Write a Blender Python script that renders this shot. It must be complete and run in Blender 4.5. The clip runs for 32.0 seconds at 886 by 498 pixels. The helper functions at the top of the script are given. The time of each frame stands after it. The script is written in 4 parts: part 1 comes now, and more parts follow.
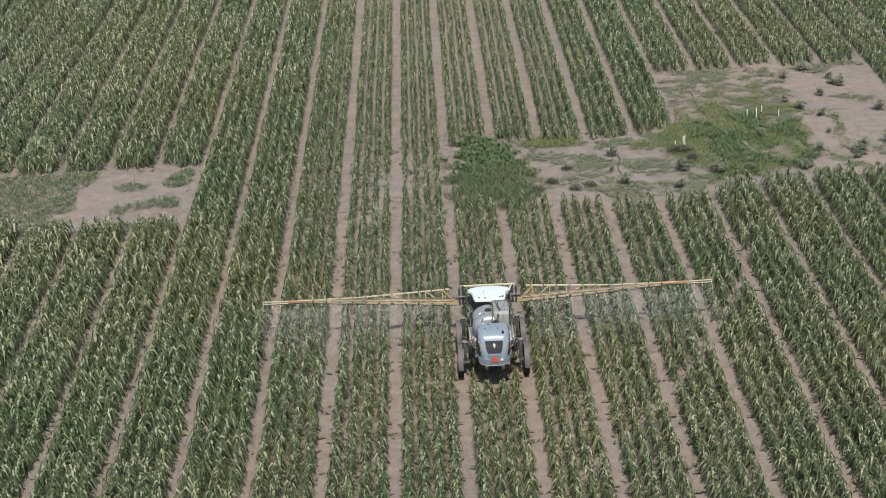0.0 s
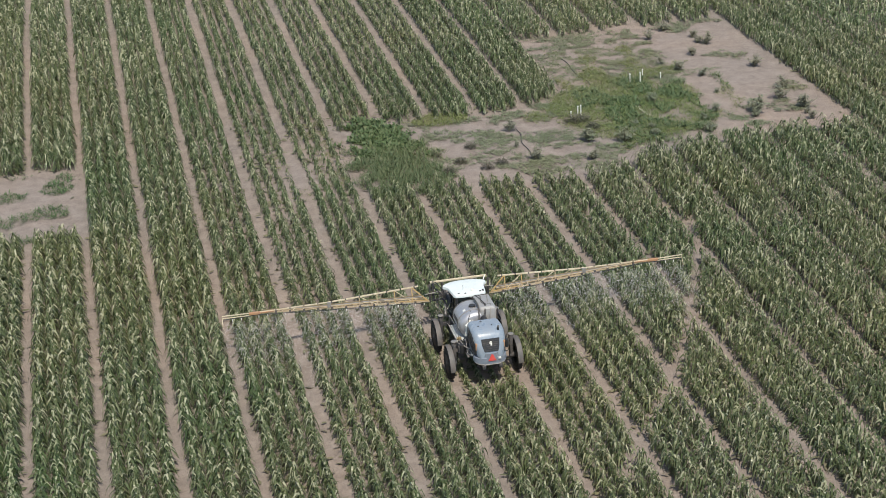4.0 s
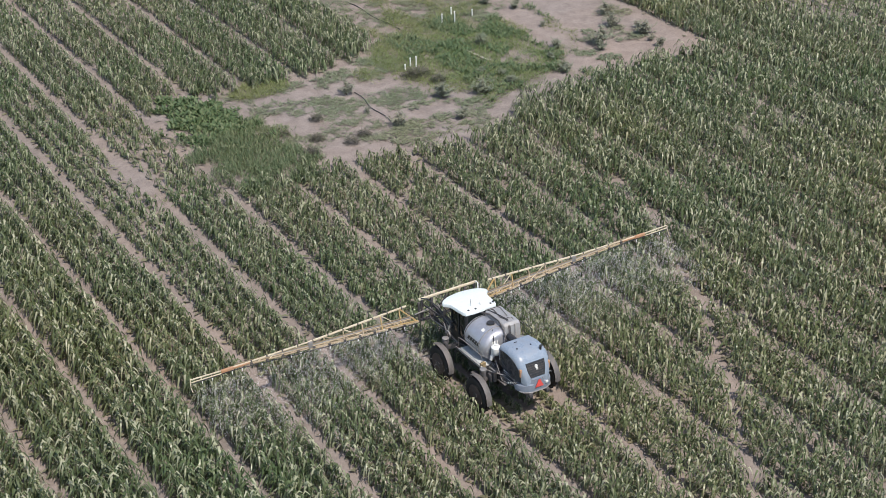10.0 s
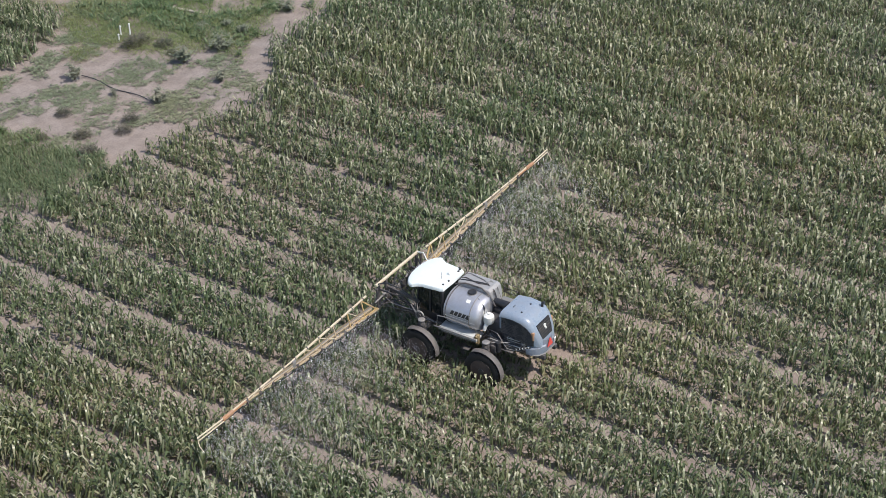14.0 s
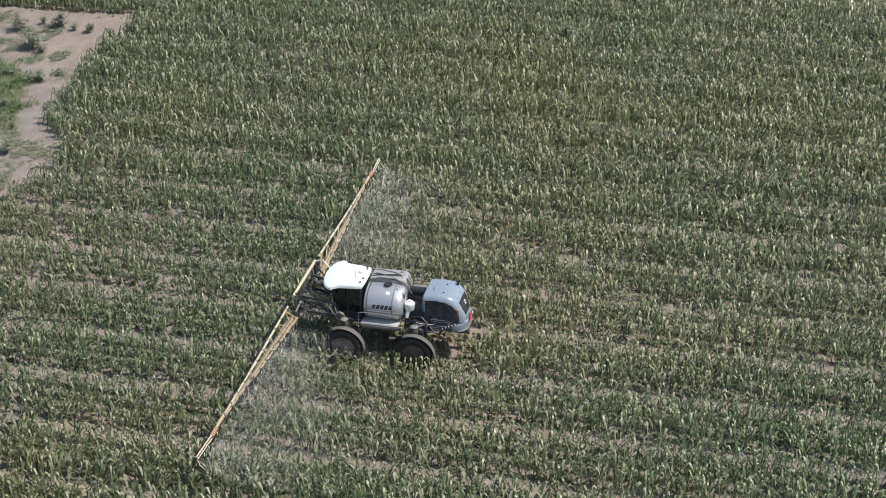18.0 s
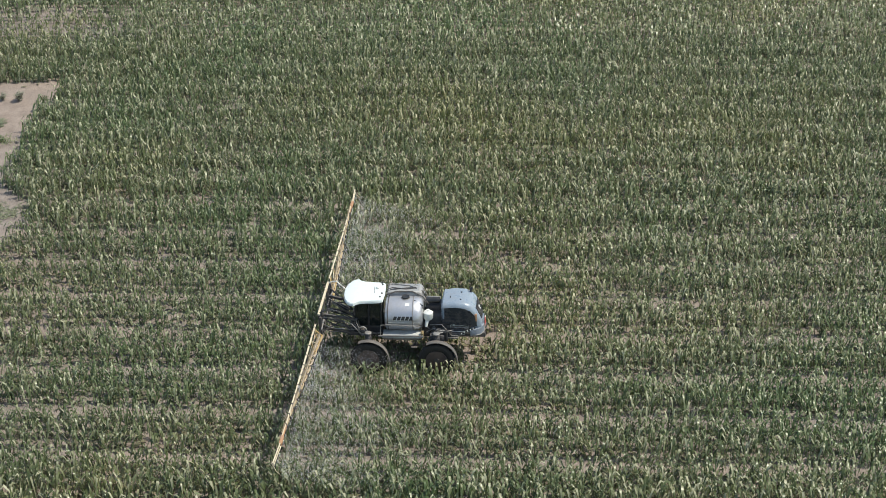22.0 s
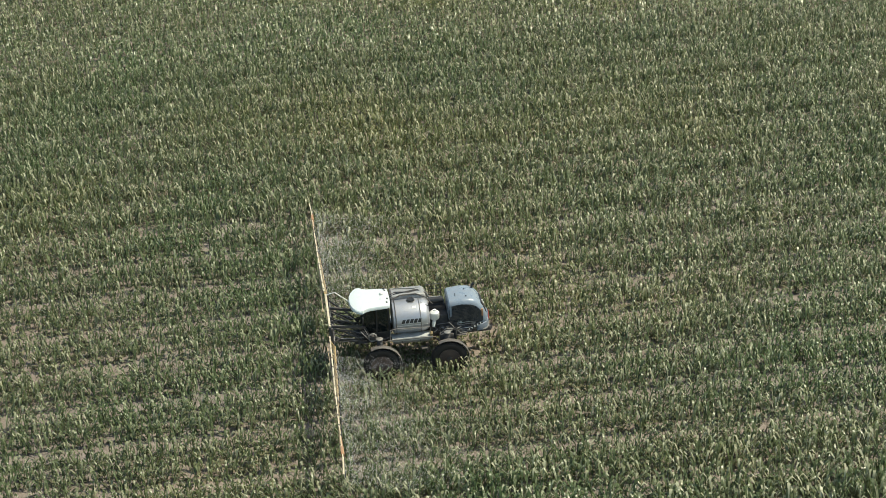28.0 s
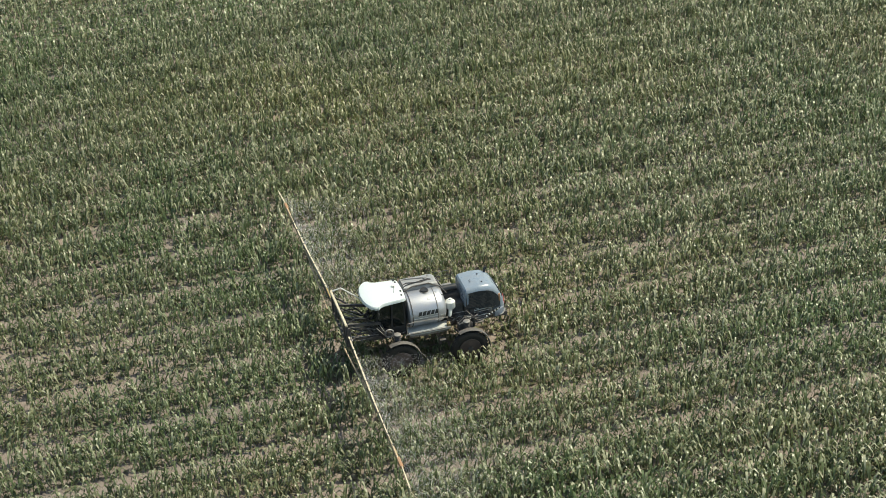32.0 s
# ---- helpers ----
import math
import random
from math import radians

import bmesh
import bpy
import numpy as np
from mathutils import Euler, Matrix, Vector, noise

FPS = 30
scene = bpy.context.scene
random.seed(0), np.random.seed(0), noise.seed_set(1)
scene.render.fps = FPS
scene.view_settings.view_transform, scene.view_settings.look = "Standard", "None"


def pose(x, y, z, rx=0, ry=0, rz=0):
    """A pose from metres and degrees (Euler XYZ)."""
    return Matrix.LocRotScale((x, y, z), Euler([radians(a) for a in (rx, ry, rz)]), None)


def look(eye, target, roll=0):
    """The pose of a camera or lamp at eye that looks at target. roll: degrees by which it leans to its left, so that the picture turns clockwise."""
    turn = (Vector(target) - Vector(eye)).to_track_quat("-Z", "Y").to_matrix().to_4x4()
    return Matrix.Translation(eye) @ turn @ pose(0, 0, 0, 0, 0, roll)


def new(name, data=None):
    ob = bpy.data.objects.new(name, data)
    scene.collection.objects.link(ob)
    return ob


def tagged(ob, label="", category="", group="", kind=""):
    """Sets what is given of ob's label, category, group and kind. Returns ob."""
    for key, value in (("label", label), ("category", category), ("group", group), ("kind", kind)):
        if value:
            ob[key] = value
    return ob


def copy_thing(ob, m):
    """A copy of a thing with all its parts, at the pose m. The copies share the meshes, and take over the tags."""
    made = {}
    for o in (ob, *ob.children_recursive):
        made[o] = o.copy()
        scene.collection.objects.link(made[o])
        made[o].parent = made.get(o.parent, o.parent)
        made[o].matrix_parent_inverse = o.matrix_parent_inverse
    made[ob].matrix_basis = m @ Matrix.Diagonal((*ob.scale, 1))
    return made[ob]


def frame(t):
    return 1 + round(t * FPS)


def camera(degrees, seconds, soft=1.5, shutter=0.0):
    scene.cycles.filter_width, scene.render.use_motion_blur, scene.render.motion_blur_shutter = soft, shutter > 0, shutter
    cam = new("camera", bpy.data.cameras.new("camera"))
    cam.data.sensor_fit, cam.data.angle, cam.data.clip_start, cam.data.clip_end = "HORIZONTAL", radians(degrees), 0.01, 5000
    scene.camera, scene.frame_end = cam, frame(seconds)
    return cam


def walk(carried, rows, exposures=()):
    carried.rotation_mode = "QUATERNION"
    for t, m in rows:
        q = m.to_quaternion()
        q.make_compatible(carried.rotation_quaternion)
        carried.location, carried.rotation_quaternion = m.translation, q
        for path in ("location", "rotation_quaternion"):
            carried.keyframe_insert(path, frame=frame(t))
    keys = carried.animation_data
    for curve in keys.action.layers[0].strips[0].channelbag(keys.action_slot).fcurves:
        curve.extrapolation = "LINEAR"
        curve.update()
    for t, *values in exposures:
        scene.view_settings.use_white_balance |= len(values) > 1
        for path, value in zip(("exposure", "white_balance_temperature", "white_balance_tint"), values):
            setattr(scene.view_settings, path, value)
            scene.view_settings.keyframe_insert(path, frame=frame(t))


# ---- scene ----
cam = camera(29.12, 32.0, soft=0.75)
PATH = [
    (0, (-3.15, -94.63, 44.60), (-2.87, -48.40, 25.57), -2.77),
    (0.5, (-5.43, -94.12, 44.46), (-3.92, -47.97, 25.28), -2.78),
    (1, (-7.53, -93.43, 44.56), (-4.85, -47.38, 25.28), -2.80),
    (1.5, (-9.56, -92.75, 44.63), (-5.81, -46.83, 25.21), -2.83),
    (2, (-11.37, -91.78, 44.70), (-6.59, -46.04, 25.09), -2.89),
    (2.5, (-13.18, -90.76, 44.74), (-7.32, -45.24, 24.89), -2.98),
    (3, (-14.94, -89.79, 44.86), (-8.01, -44.49, 24.86), -2.99),
    (3.5, (-16.72, -88.69, 44.97), (-8.73, -43.65, 24.78), -2.90),
    (5.5, (-23.59, -80.89, 44.93), (-11.20, -37.44, 23.51), -1.79),
    (6, (-25.14, -79.26, 44.84), (-11.73, -36.25, 23.15), -1.61),
    (6.5, (-26.56, -77.57, 44.69), (-12.14, -35.02, 22.74), -1.59),
    (7, (-27.91, -75.93, 44.59), (-12.44, -33.89, 22.39), -1.67),
    (7.5, (-29.26, -74.31, 44.53), (-12.71, -32.79, 22.12), -1.75),
    (8, (-30.64, -72.63, 44.49), (-12.99, -31.64, 21.93), -1.81),
    (8.5, (-32.08, -70.78, 44.45), (-13.37, -30.35, 21.74), -1.81),
    (9, (-33.62, -68.39, 44.42), (-13.83, -28.59, 21.51), -1.75),
    (9.5, (-35.34, -65.48, 44.34), (-14.34, -26.48, 21.14), -1.69),
    (10, (-37.08, -62.38, 44.23), (-14.64, -24.42, 20.66), -1.64),
    (10.5, (-38.94, -59.07, 44.18), (-14.78, -22.52, 20.09), -1.80),
    (11, (-40.95, -55.64, 44.05), (-14.89, -20.75, 19.46), -2.00),
    (11.5, (-42.91, -52.03, 44.12), (-15.01, -18.95, 19.07), -2.13),
    (12, (-44.97, -48.77, 44.28), (-15.32, -17.62, 18.78), -2.22),
    (12.5, (-46.59, -45.76, 44.18), (-15.40, -16.49, 18.29), -2.15),
    (13, (-48.17, -42.99, 44.23), (-15.66, -15.53, 17.99), -2.07),
    (13.5, (-50.04, -40.51, 44.55), (-16.33, -14.82, 18.02), -2.05),
    (14, (-51.91, -38.19, 44.78), (-17.07, -14.26, 18.08), -2.04),
    (14.5, (-53.75, -36.13, 44.80), (-17.74, -13.96, 18.13), -1.99),
    (16.5, (-60.60, -28.82, 44.20), (-20.45, -13.81, 18.45), -1.64),
    (17, (-62.11, -26.94, 43.88), (-21.23, -13.49, 18.42), -1.55),
    (17.5, (-63.59, -25.12, 43.77), (-22.09, -13.01, 18.64), -1.54),
    (18, (-65.01, -23.64, 43.66), (-22.95, -12.70, 18.94), -1.62),
    (18.5, (-66.26, -22.29, 43.49), (-23.75, -12.31, 19.13), -1.71),
    (19, (-67.52, -20.72, 43.43), (-24.65, -11.47, 19.41), -1.72),
    (19.5, (-68.73, -19.15, 43.35), (-25.52, -10.66, 19.68), -1.74),
    (20, (-69.59, -17.90, 43.24), (-26.04, -10.33, 19.88), -1.85),
    (20.5, (-70.39, -16.77, 43.15), (-26.57, -10.16, 20.00), -1.97),
    (21, (-71.11, -15.72, 43.14), (-27.10, -9.97, 20.12), -2.03),
    (21.5, (-72.01, -14.44, 43.19), (-27.85, -9.41, 20.28), -2.03),
    (22, (-72.93, -13.16, 43.27), (-28.59, -8.81, 20.57), -2.03),
    (22.5, (-73.71, -11.94, 43.33), (-29.16, -8.28, 20.93), -2.03),
    (23, (-74.36, -10.79, 43.27), (-29.63, -7.87, 21.12), -2.03),
    (23.5, (-74.89, -9.38, 43.18), (-30.04, -7.11, 21.19), -1.98),
    (24, (-75.27, -8.05, 43.11), (-30.35, -6.45, 21.20), -1.98),
    (24.5, (-75.58, -6.68, 43.05), (-30.60, -5.77, 21.23), -2.01),
    (25, (-75.83, -5.41, 43.03), (-30.81, -5.26, 21.29), -2.09),
    (25.5, (-75.91, -4.23, 43.06), (-30.89, -4.83, 21.32), -2.21),
    (27.5, (-74.52, 0.27, 43.41), (-29.95, -3.35, 21.04), -3.01),
    (28, (-74.05, 1.41, 43.51), (-29.64, -2.96, 20.95), -3.20),
    (28.5, (-73.60, 2.51, 43.66), (-29.36, -2.47, 20.91), -3.26),
    (29, (-72.98, 3.59, 43.81), (-28.92, -1.98, 20.84), -3.30),
    (29.5, (-72.31, 4.76, 43.91), (-28.46, -1.46, 20.71), -3.37),
    (30, (-71.55, 5.85, 44.05), (-27.93, -1.07, 20.61), -3.46),
    (30.5, (-70.72, 7.11, 44.25), (-27.38, -0.60, 20.53), -3.51),
    (31, (-69.67, 8.57, 44.44), (-26.67, -0.02, 20.41), -3.48),
    (31.5, (-68.36, 10.20, 44.44), (-25.76, 0.60, 20.09), -3.40),
    (32, (-66.89, 11.82, 44.40), (-24.73, 1.11, 19.74), -3.31),
]
walk(cam, [(t, look(eye, target, roll)) for t, eye, target, roll in PATH],
     exposures=[(0, 0.05, 6800, 6), (3, 0.08, 6850, 6), (6, 0.15, 6650, 11), (13, 0.24, 6500, 12), (18, 0.27, 6600, 8), (22, 0.26, 6800, 4), (25, 0.24, 7150, 0), (28, 0.23, 7400, -1.5), (32, 0.25, 7400, -1)])

# world, sun and exposure
SUN_FROM = Vector((0.09, -1.72, 2.75)).normalized()
world = bpy.data.worlds.new("sky")
scene.world = world
world.use_nodes = True
sky = world.node_tree.nodes.new("ShaderNodeTexSky")
sky.sky_type, sky.sun_disc = "NISHITA", False
sky.sun_elevation, sky.sun_rotation = math.asin(SUN_FROM.z), math.pi
back = world.node_tree.nodes["Background"]
back.inputs["Strength"].default_value = 0.142
world.node_tree.links.new(sky.outputs[0], back.inputs["Color"])
sun = new("sun", bpy.data.lights.new("sun", "SUN"))
sun.data.energy, sun.data.angle, sun.data.color = 3.9, radians(0.6), (1.0, 0.95, 0.87)
sun.matrix_world = look(SUN_FROM * 200, (0, 0, 0))

# ------------------------------------------------------------ materials


def material(name, color, rough=0.6, metal=0.0):
    m = bpy.data.materials.new(name)
    m.use_nodes = True
    b = m.node_tree.nodes["Principled BSDF"]
    b.inputs["Base Color"].default_value = (*color, 1)
    b.inputs["Roughness"].default_value, b.inputs["Metallic"].default_value = rough, metal
    return m, m.node_tree, b


def add(tree, kind, **values):
    n = tree.nodes.new("ShaderNode" + kind)
    for key, v in values.items():
        n.inputs[key].default_value = v
    return n


def ramp(tree, source, stops):
    r = tree.nodes.new("ShaderNodeValToRGB")
    e = r.color_ramp.elements
    while len(e) < len(stops):
        e.new(0.5)
    for el, (p, c) in zip(e, stops):
        el.position, el.color = p, (*c, 1)
    tree.links.new(source, r.inputs["Fac"])
    return r.outputs["Color"]


def mix(tree, kind, fac, a, b):
    n = tree.nodes.new("ShaderNodeMix")
    n.data_type, n.blend_type = "RGBA", kind
    for sock, v in ((n.inputs[0], fac), (n.inputs[6], a), (n.inputs[7], b)):
        if isinstance(v, (int, float)):
            sock.default_value = v
        elif isinstance(v, tuple):
            sock.default_value = (*v, 1)
        else:
            tree.links.new(v, sock)
    return n.outputs[2]


def worn(name, color, rough=0.5, metal=0.0, dust=(0.30, 0.24, 0.19), amount=0.35, scale=3.0, bump=0.15):
    """Paint, metal or rubber with blotches, a film of field dust and fine relief."""
    m, tree, b = material(name, color, rough, metal)
    at = tree.nodes.new("ShaderNodeTexCoord").outputs["Object"]
    broad = add(tree, "TexNoise", Scale=scale, Detail=6.0, Roughness=0.65)
    fine = add(tree, "TexNoise", Scale=scale * 14, Detail=4.0)
    for n in (broad, fine):
        tree.links.new(at, n.inputs["Vector"])
    fac = ramp(tree, broad.outputs["Fac"], [(0.42, (0, 0, 0)), (0.75, (amount,) * 3)])
    col = mix(tree, "MIX", fac, color, dust)
    col = mix(tree, "MULTIPLY", 0.5, col, ramp(tree, fine.outputs["Fac"], [(0.3, (0.72,) * 3), (0.7, (1, 1, 1))]))
    tree.links.new(col, b.inputs["Base Color"])
    r = add(tree, "MapRange", **{"From Min": 0.3, "From Max": 0.8, "To Min": rough * 0.85, "To Max": min(1, rough + 0.3)})
    tree.links.new(broad.outputs["Fac"], r.inputs["Value"])
    tree.links.new(r.outputs["Result"], b.inputs["Roughness"])
    bu = add(tree, "Bump", Strength=bump, Distance=0.01)
    tree.links.new(fine.outputs["Fac"], bu.inputs["Height"])
    tree.links.new(bu.outputs["Normal"], b.inputs["Normal"])
    return m


def leafy(name, dark, light, dry, dry_glint_from, dry_glint_to, rough=0.5, patch=0.05, pass_light=0.25, dry_glint_most=1.0):
    """Leaves: each its own tint, broad patches of vigour over the field, drier towards the tops; on corn the pale tone
    also paints sun glints.
    """
    m, tree, b = material(name, dark, rough)
    geo = tree.nodes.new("ShaderNodeNewGeometry")
    at = geo.outputs["Position"]
    one = ramp(tree, geo.outputs["Random Per Island"], [(0.0, dark), (0.55, light), (1.0, tuple(0.5 * (a + c) for a, c in zip(light, dry)))])
    big = add(tree, "TexNoise", Scale=patch, Detail=4.0, Roughness=0.6)
    tree.links.new(at, big.inputs["Vector"])
    tone = ramp(tree, big.outputs["Fac"], [(0.30, (0.74, 0.92, 0.78)), (0.50, (1, 1, 1)), (0.70, (1.14, 1.05, 0.91))])
    col = mix(tree, "MULTIPLY", 1.0, one, tone)
    xyz = tree.nodes.new("ShaderNodeSeparateXYZ")
    tree.links.new(at, xyz.inputs[0])
    up = add(tree, "MapRange", **{"From Min": dry_glint_from, "From Max": dry_glint_to, "To Min": 0.0, "To Max": 1.0})
    tree.links.new(xyz.outputs["Z"], up.inputs["Value"])
    # only some leaves turn pale; on corn these flecks are painted glints
    some = ramp(tree, geo.outputs["Random Per Island"], [(0.62, (0, 0, 0)), (0.84, (dry_glint_most,) * 3)])
    k = tree.nodes.new("ShaderNodeMath")
    k.operation = "MULTIPLY"
    tree.links.new(up.outputs["Result"], k.inputs[0])
    tree.links.new(some, k.inputs[1])
    col = mix(tree, "MIX", k.outputs[0], col, dry)
    tree.links.new(col, b.inputs["Base Color"])
    t = tree.nodes.new("ShaderNodeBsdfTranslucent")
    tree.links.new(col, t.inputs["Color"])
    both = add(tree, "MixShader", Fac=pass_light)
    tree.links.new(b.outputs[0], both.inputs[1])
    tree.links.new(t.outputs[0], both.inputs[2])
    tree.links.new(both.outputs[0], tree.nodes["Material Output"].inputs["Surface"])
    return m


def soil():
    m, tree, b = material("dry_soil", (0.30, 0.22, 0.17), 0.95)
    at = tree.nodes.new("ShaderNodeTexCoord").outputs["Object"]
    big = add(tree, "TexNoise", Scale=0.06, Detail=5.0, Roughness=0.6)
    mid = add(tree, "TexNoise", Scale=0.9, Detail=7.0, Roughness=0.7)
    clod = add(tree, "TexNoise", Scale=9.0, Detail=6.0, Roughness=0.7)
    for n in (big, mid, clod):
        tree.links.new(at, n.inputs["Vector"])
    col = ramp(tree, mid.outputs["Fac"], [(0.28, (0.198, 0.166, 0.143)), (0.5, (0.264, 0.225, 0.197)), (0.75, (0.336, 0.294, 0.262))])
    col = mix(tree, "MULTIPLY", 1.0, col, ramp(tree, big.outputs["Fac"], [(0.35, (0.90, 0.90, 0.92)), (0.65, (1.08, 1.0, 0.95))]))
    col = mix(tree, "MULTIPLY", 0.8, col, ramp(tree, clod.outputs["Fac"], [(0.3, (0.66,) * 3), (0.55, (1, 1, 1))]))
    tree.links.new(col, b.inputs["Base Color"])
    bu = add(tree, "Bump", Strength=0.6, Distance=0.06)
    tree.links.new(clod.outputs["Fac"], bu.inputs["Height"])
    tree.links.new(bu.outputs["Normal"], b.inputs["Normal"])
    return m


SOIL = soil()
# the bright pale tone puts sun glints into the upper leaves' colour
CORN = leafy("corn_leaf", (0.074, 0.099, 0.043), (0.148, 0.184, 0.086), (0.61, 0.59, 0.42), 0.5, 1.75, 0.32, pass_light=0.38, dry_glint_most=0.90)


def canopy():
    """A closed crop seen from far: leaf-sized flecks of green, pale tips and dark gaps, the gaps' shade painted in."""
    m, tree, b = material("corn_far", (0.10, 0.14, 0.06), 0.7)
    at = tree.nodes.new("ShaderNodeTexCoord").outputs["Object"]
    fleck = add(tree, "TexNoise", Scale=5.5, Detail=5.0, Roughness=0.75)
    big = add(tree, "TexNoise", Scale=0.05, Detail=4.0)
    for n in (fleck, big):
        tree.links.new(at, n.inputs["Vector"])
    # the darkest stops paint shade between leaves onto the closed ridges
    col = ramp(tree, fleck.outputs["Fac"], [(0.30, (0.040, 0.044, 0.028)), (0.45, (0.070, 0.088, 0.044)), (0.58, (0.112, 0.130, 0.068)), (0.75, (0.29, 0.28, 0.19))])
    col = mix(tree, "MULTIPLY", 1.0, col, ramp(tree, big.outputs["Fac"], [(0.35, (0.85, 0.93, 0.86)), (0.65, (1.1, 1.03, 0.95))]))
    tree.links.new(col, b.inputs["Base Color"])
    bu = add(tree, "Bump", Strength=1.0, Distance=0.25)
    tree.links.new(fleck.outputs["Fac"], bu.inputs["Height"])
    tree.links.new(bu.outputs["Normal"], b.inputs["Normal"])
    return m


CANOPY = canopy()
WEED = leafy("weed_leaf", (0.055, 0.100, 0.040), (0.105, 0.160, 0.065), (0.22, 0.23, 0.13), 0.3, 1.2, 0.6)
GRASS = leafy("grass_blade", (0.118, 0.150, 0.050), (0.210, 0.238, 0.088), (0.32, 0.31, 0.18), 0.1, 0.5, 0.65)
DRYMAT = leafy("dry_weed", (0.135, 0.158, 0.095), (0.215, 0.235, 0.150), (0.29, 0.28, 0.20), 0.05, 0.35, 0.8)
# dull tone of the added blades that darken the beds like shade
BED_SHADE = leafy("leaf_litter", (0.112, 0.116, 0.066), (0.195, 0.188, 0.118), (0.24, 0.20, 0.14), 0.05, 0.4, 0.85)
FRESH = leafy("fresh_weed_leaf", (0.072, 0.114, 0.050), (0.130, 0.170, 0.082), (0.25, 0.26, 0.15), 0.3, 1.0, 0.6)
SCRUB = leafy("scrub_twig", (0.085, 0.082, 0.060), (0.150, 0.140, 0.105), (0.20, 0.18, 0.14), 0.3, 1.0, 0.85)
BUSH = leafy("bush_leaf", (0.150, 0.160, 0.118), (0.260, 0.265, 0.195), (0.26, 0.24, 0.17), 0.3, 1.2, 0.65)
STEM = worn("dry_stem", (0.19, 0.15, 0.09), 0.85)
WHITE = worn("white_roof_paint", (0.70, 0.76, 0.76), 0.35, amount=0.12)
GREY = worn("grey_blue_paint", (0.20, 0.235, 0.29), 0.28, amount=0.30)
HOOD = worn("hood_paint", (0.245, 0.30, 0.37), 0.22, amount=0.25)
TANKM = worn("tank_steel_grey", (0.50, 0.51, 0.55), 0.36, 0.6, amount=0.25)
BLACK = worn("black_panel", (0.022, 0.024, 0.028), 0.35, amount=0.12)
GLOSS = worn("dark_glossy_panel", (0.030, 0.036, 0.046), 0.16, amount=0.10, bump=0.05)
HUMP = worn("dusty_grey_plastic", (0.36, 0.365, 0.37), 0.5, 0.25, amount=0.4)
DECK = worn("pale_deck_paint", (0.52, 0.53, 0.51), 0.5, amount=0.45)
DARK = worn("dark_frame_steel", (0.05, 0.05, 0.055), 0.55, amount=0.45)
STEEL = worn("grey_steel", (0.30, 0.29, 0.28), 0.5, 0.4, amount=0.5)
FENDER = worn("grey_fender", (0.11, 0.104, 0.10), 0.55, dust=(0.25, 0.20, 0.17), amount=0.6)
RUBBER = worn("tyre_rubber", (0.018, 0.017, 0.016), 0.9, dust=(0.10, 0.075, 0.06), amount=0.3)
RIM = worn("brown_rim", (0.070, 0.050, 0.044), 0.7, dust=(0.18, 0.13, 0.10), amount=0.6)
YELLOW = worn("yellow_boom_paint", (0.52, 0.36, 0.15), 0.55, amount=0.5)
TAN = worn("faded_yellow_paint", (0.49, 0.385, 0.25), 0.6, amount=0.55)
CREAM = worn("faded_cream_paint", (0.68, 0.60, 0.44), 0.5, dust=(0.42, 0.28, 0.17), amount=0.55, scale=1.6)
ORANGE = worn("orange_paint", (0.44, 0.24, 0.13), 0.55, amount=0.5)
BRASS = worn("dull_brass", (0.34, 0.26, 0.14), 0.5, 0.3, amount=0.5)
RED = worn("red_reflector", (0.70, 0.085, 0.075), 0.4, amount=0.1)
PVC = worn("white_plastic", (0.80, 0.80, 0.76), 0.45, amount=0.15)
DROP = material("spray_water", (0.86, 0.82, 0.86), 0.9)[0]
WOOD = worn("pale_board", (0.46, 0.42, 0.37), 0.85)
GLASS = material("tinted_cab_glass", (0.010, 0.014, 0.014), 0.06)[0]

# ------------------------------------------------------------ mesh helpers


def link(name, bm, mat, parent=None, label="", smooth=True):
    me = bpy.data.meshes.new(name)
    bmesh.ops.recalc_face_normals(bm, faces=bm.faces)
    bm.to_mesh(me)
    bm.free()
    me.materials.append(mat)
    if smooth:
        me.polygons.foreach_set("use_smooth", [True] * len(me.polygons))
        me.set_sharp_from_angle(angle=radians(35))
    ob = new(name, me)
    if parent:
        ob.parent = parent
    if label:
        ob["label"] = label
    return ob


def part(name, bm, mat, parent, label="", smooth=True):
    return link(name, bm, mat, parent, label, smooth)


def box(x0, x1, y0, y1, z0, z1, r=0.03, seg=2):
    bm = bmesh.new()
    bmesh.ops.create_cube(bm, size=1)
    for v in bm.verts:
        v.co = ((x0 + x1) / 2 + v.co.x * (x1 - x0), (y0 + y1) / 2 + v.co.y * (y1 - y0), (z0 + z1) / 2 + v.co.z * (z1 - z0))
    if r:
        bmesh.ops.bevel(bm, geom=bm.edges[:], offset=min(r, 0.45 * min(x1 - x0, y1 - y0, z1 - z0)), segments=seg, profile=0.5, affect="EDGES")
    return bm


def loft(rings, caps=True):
    """A skin over rings of points, each with the same count."""
    bm = bmesh.new()
    vs = [[bm.verts.new(p) for p in ring] for ring in rings]
    n = len(rings[0])
    for a, b in zip(vs, vs[1:]):
        for i in range(n):
            bm.faces.new((a[i], a[(i + 1) % n], b[(i + 1) % n], b[i]))
    if caps:
        bm.faces.new(vs[0])
        bm.faces.new(vs[-1])
    return bm


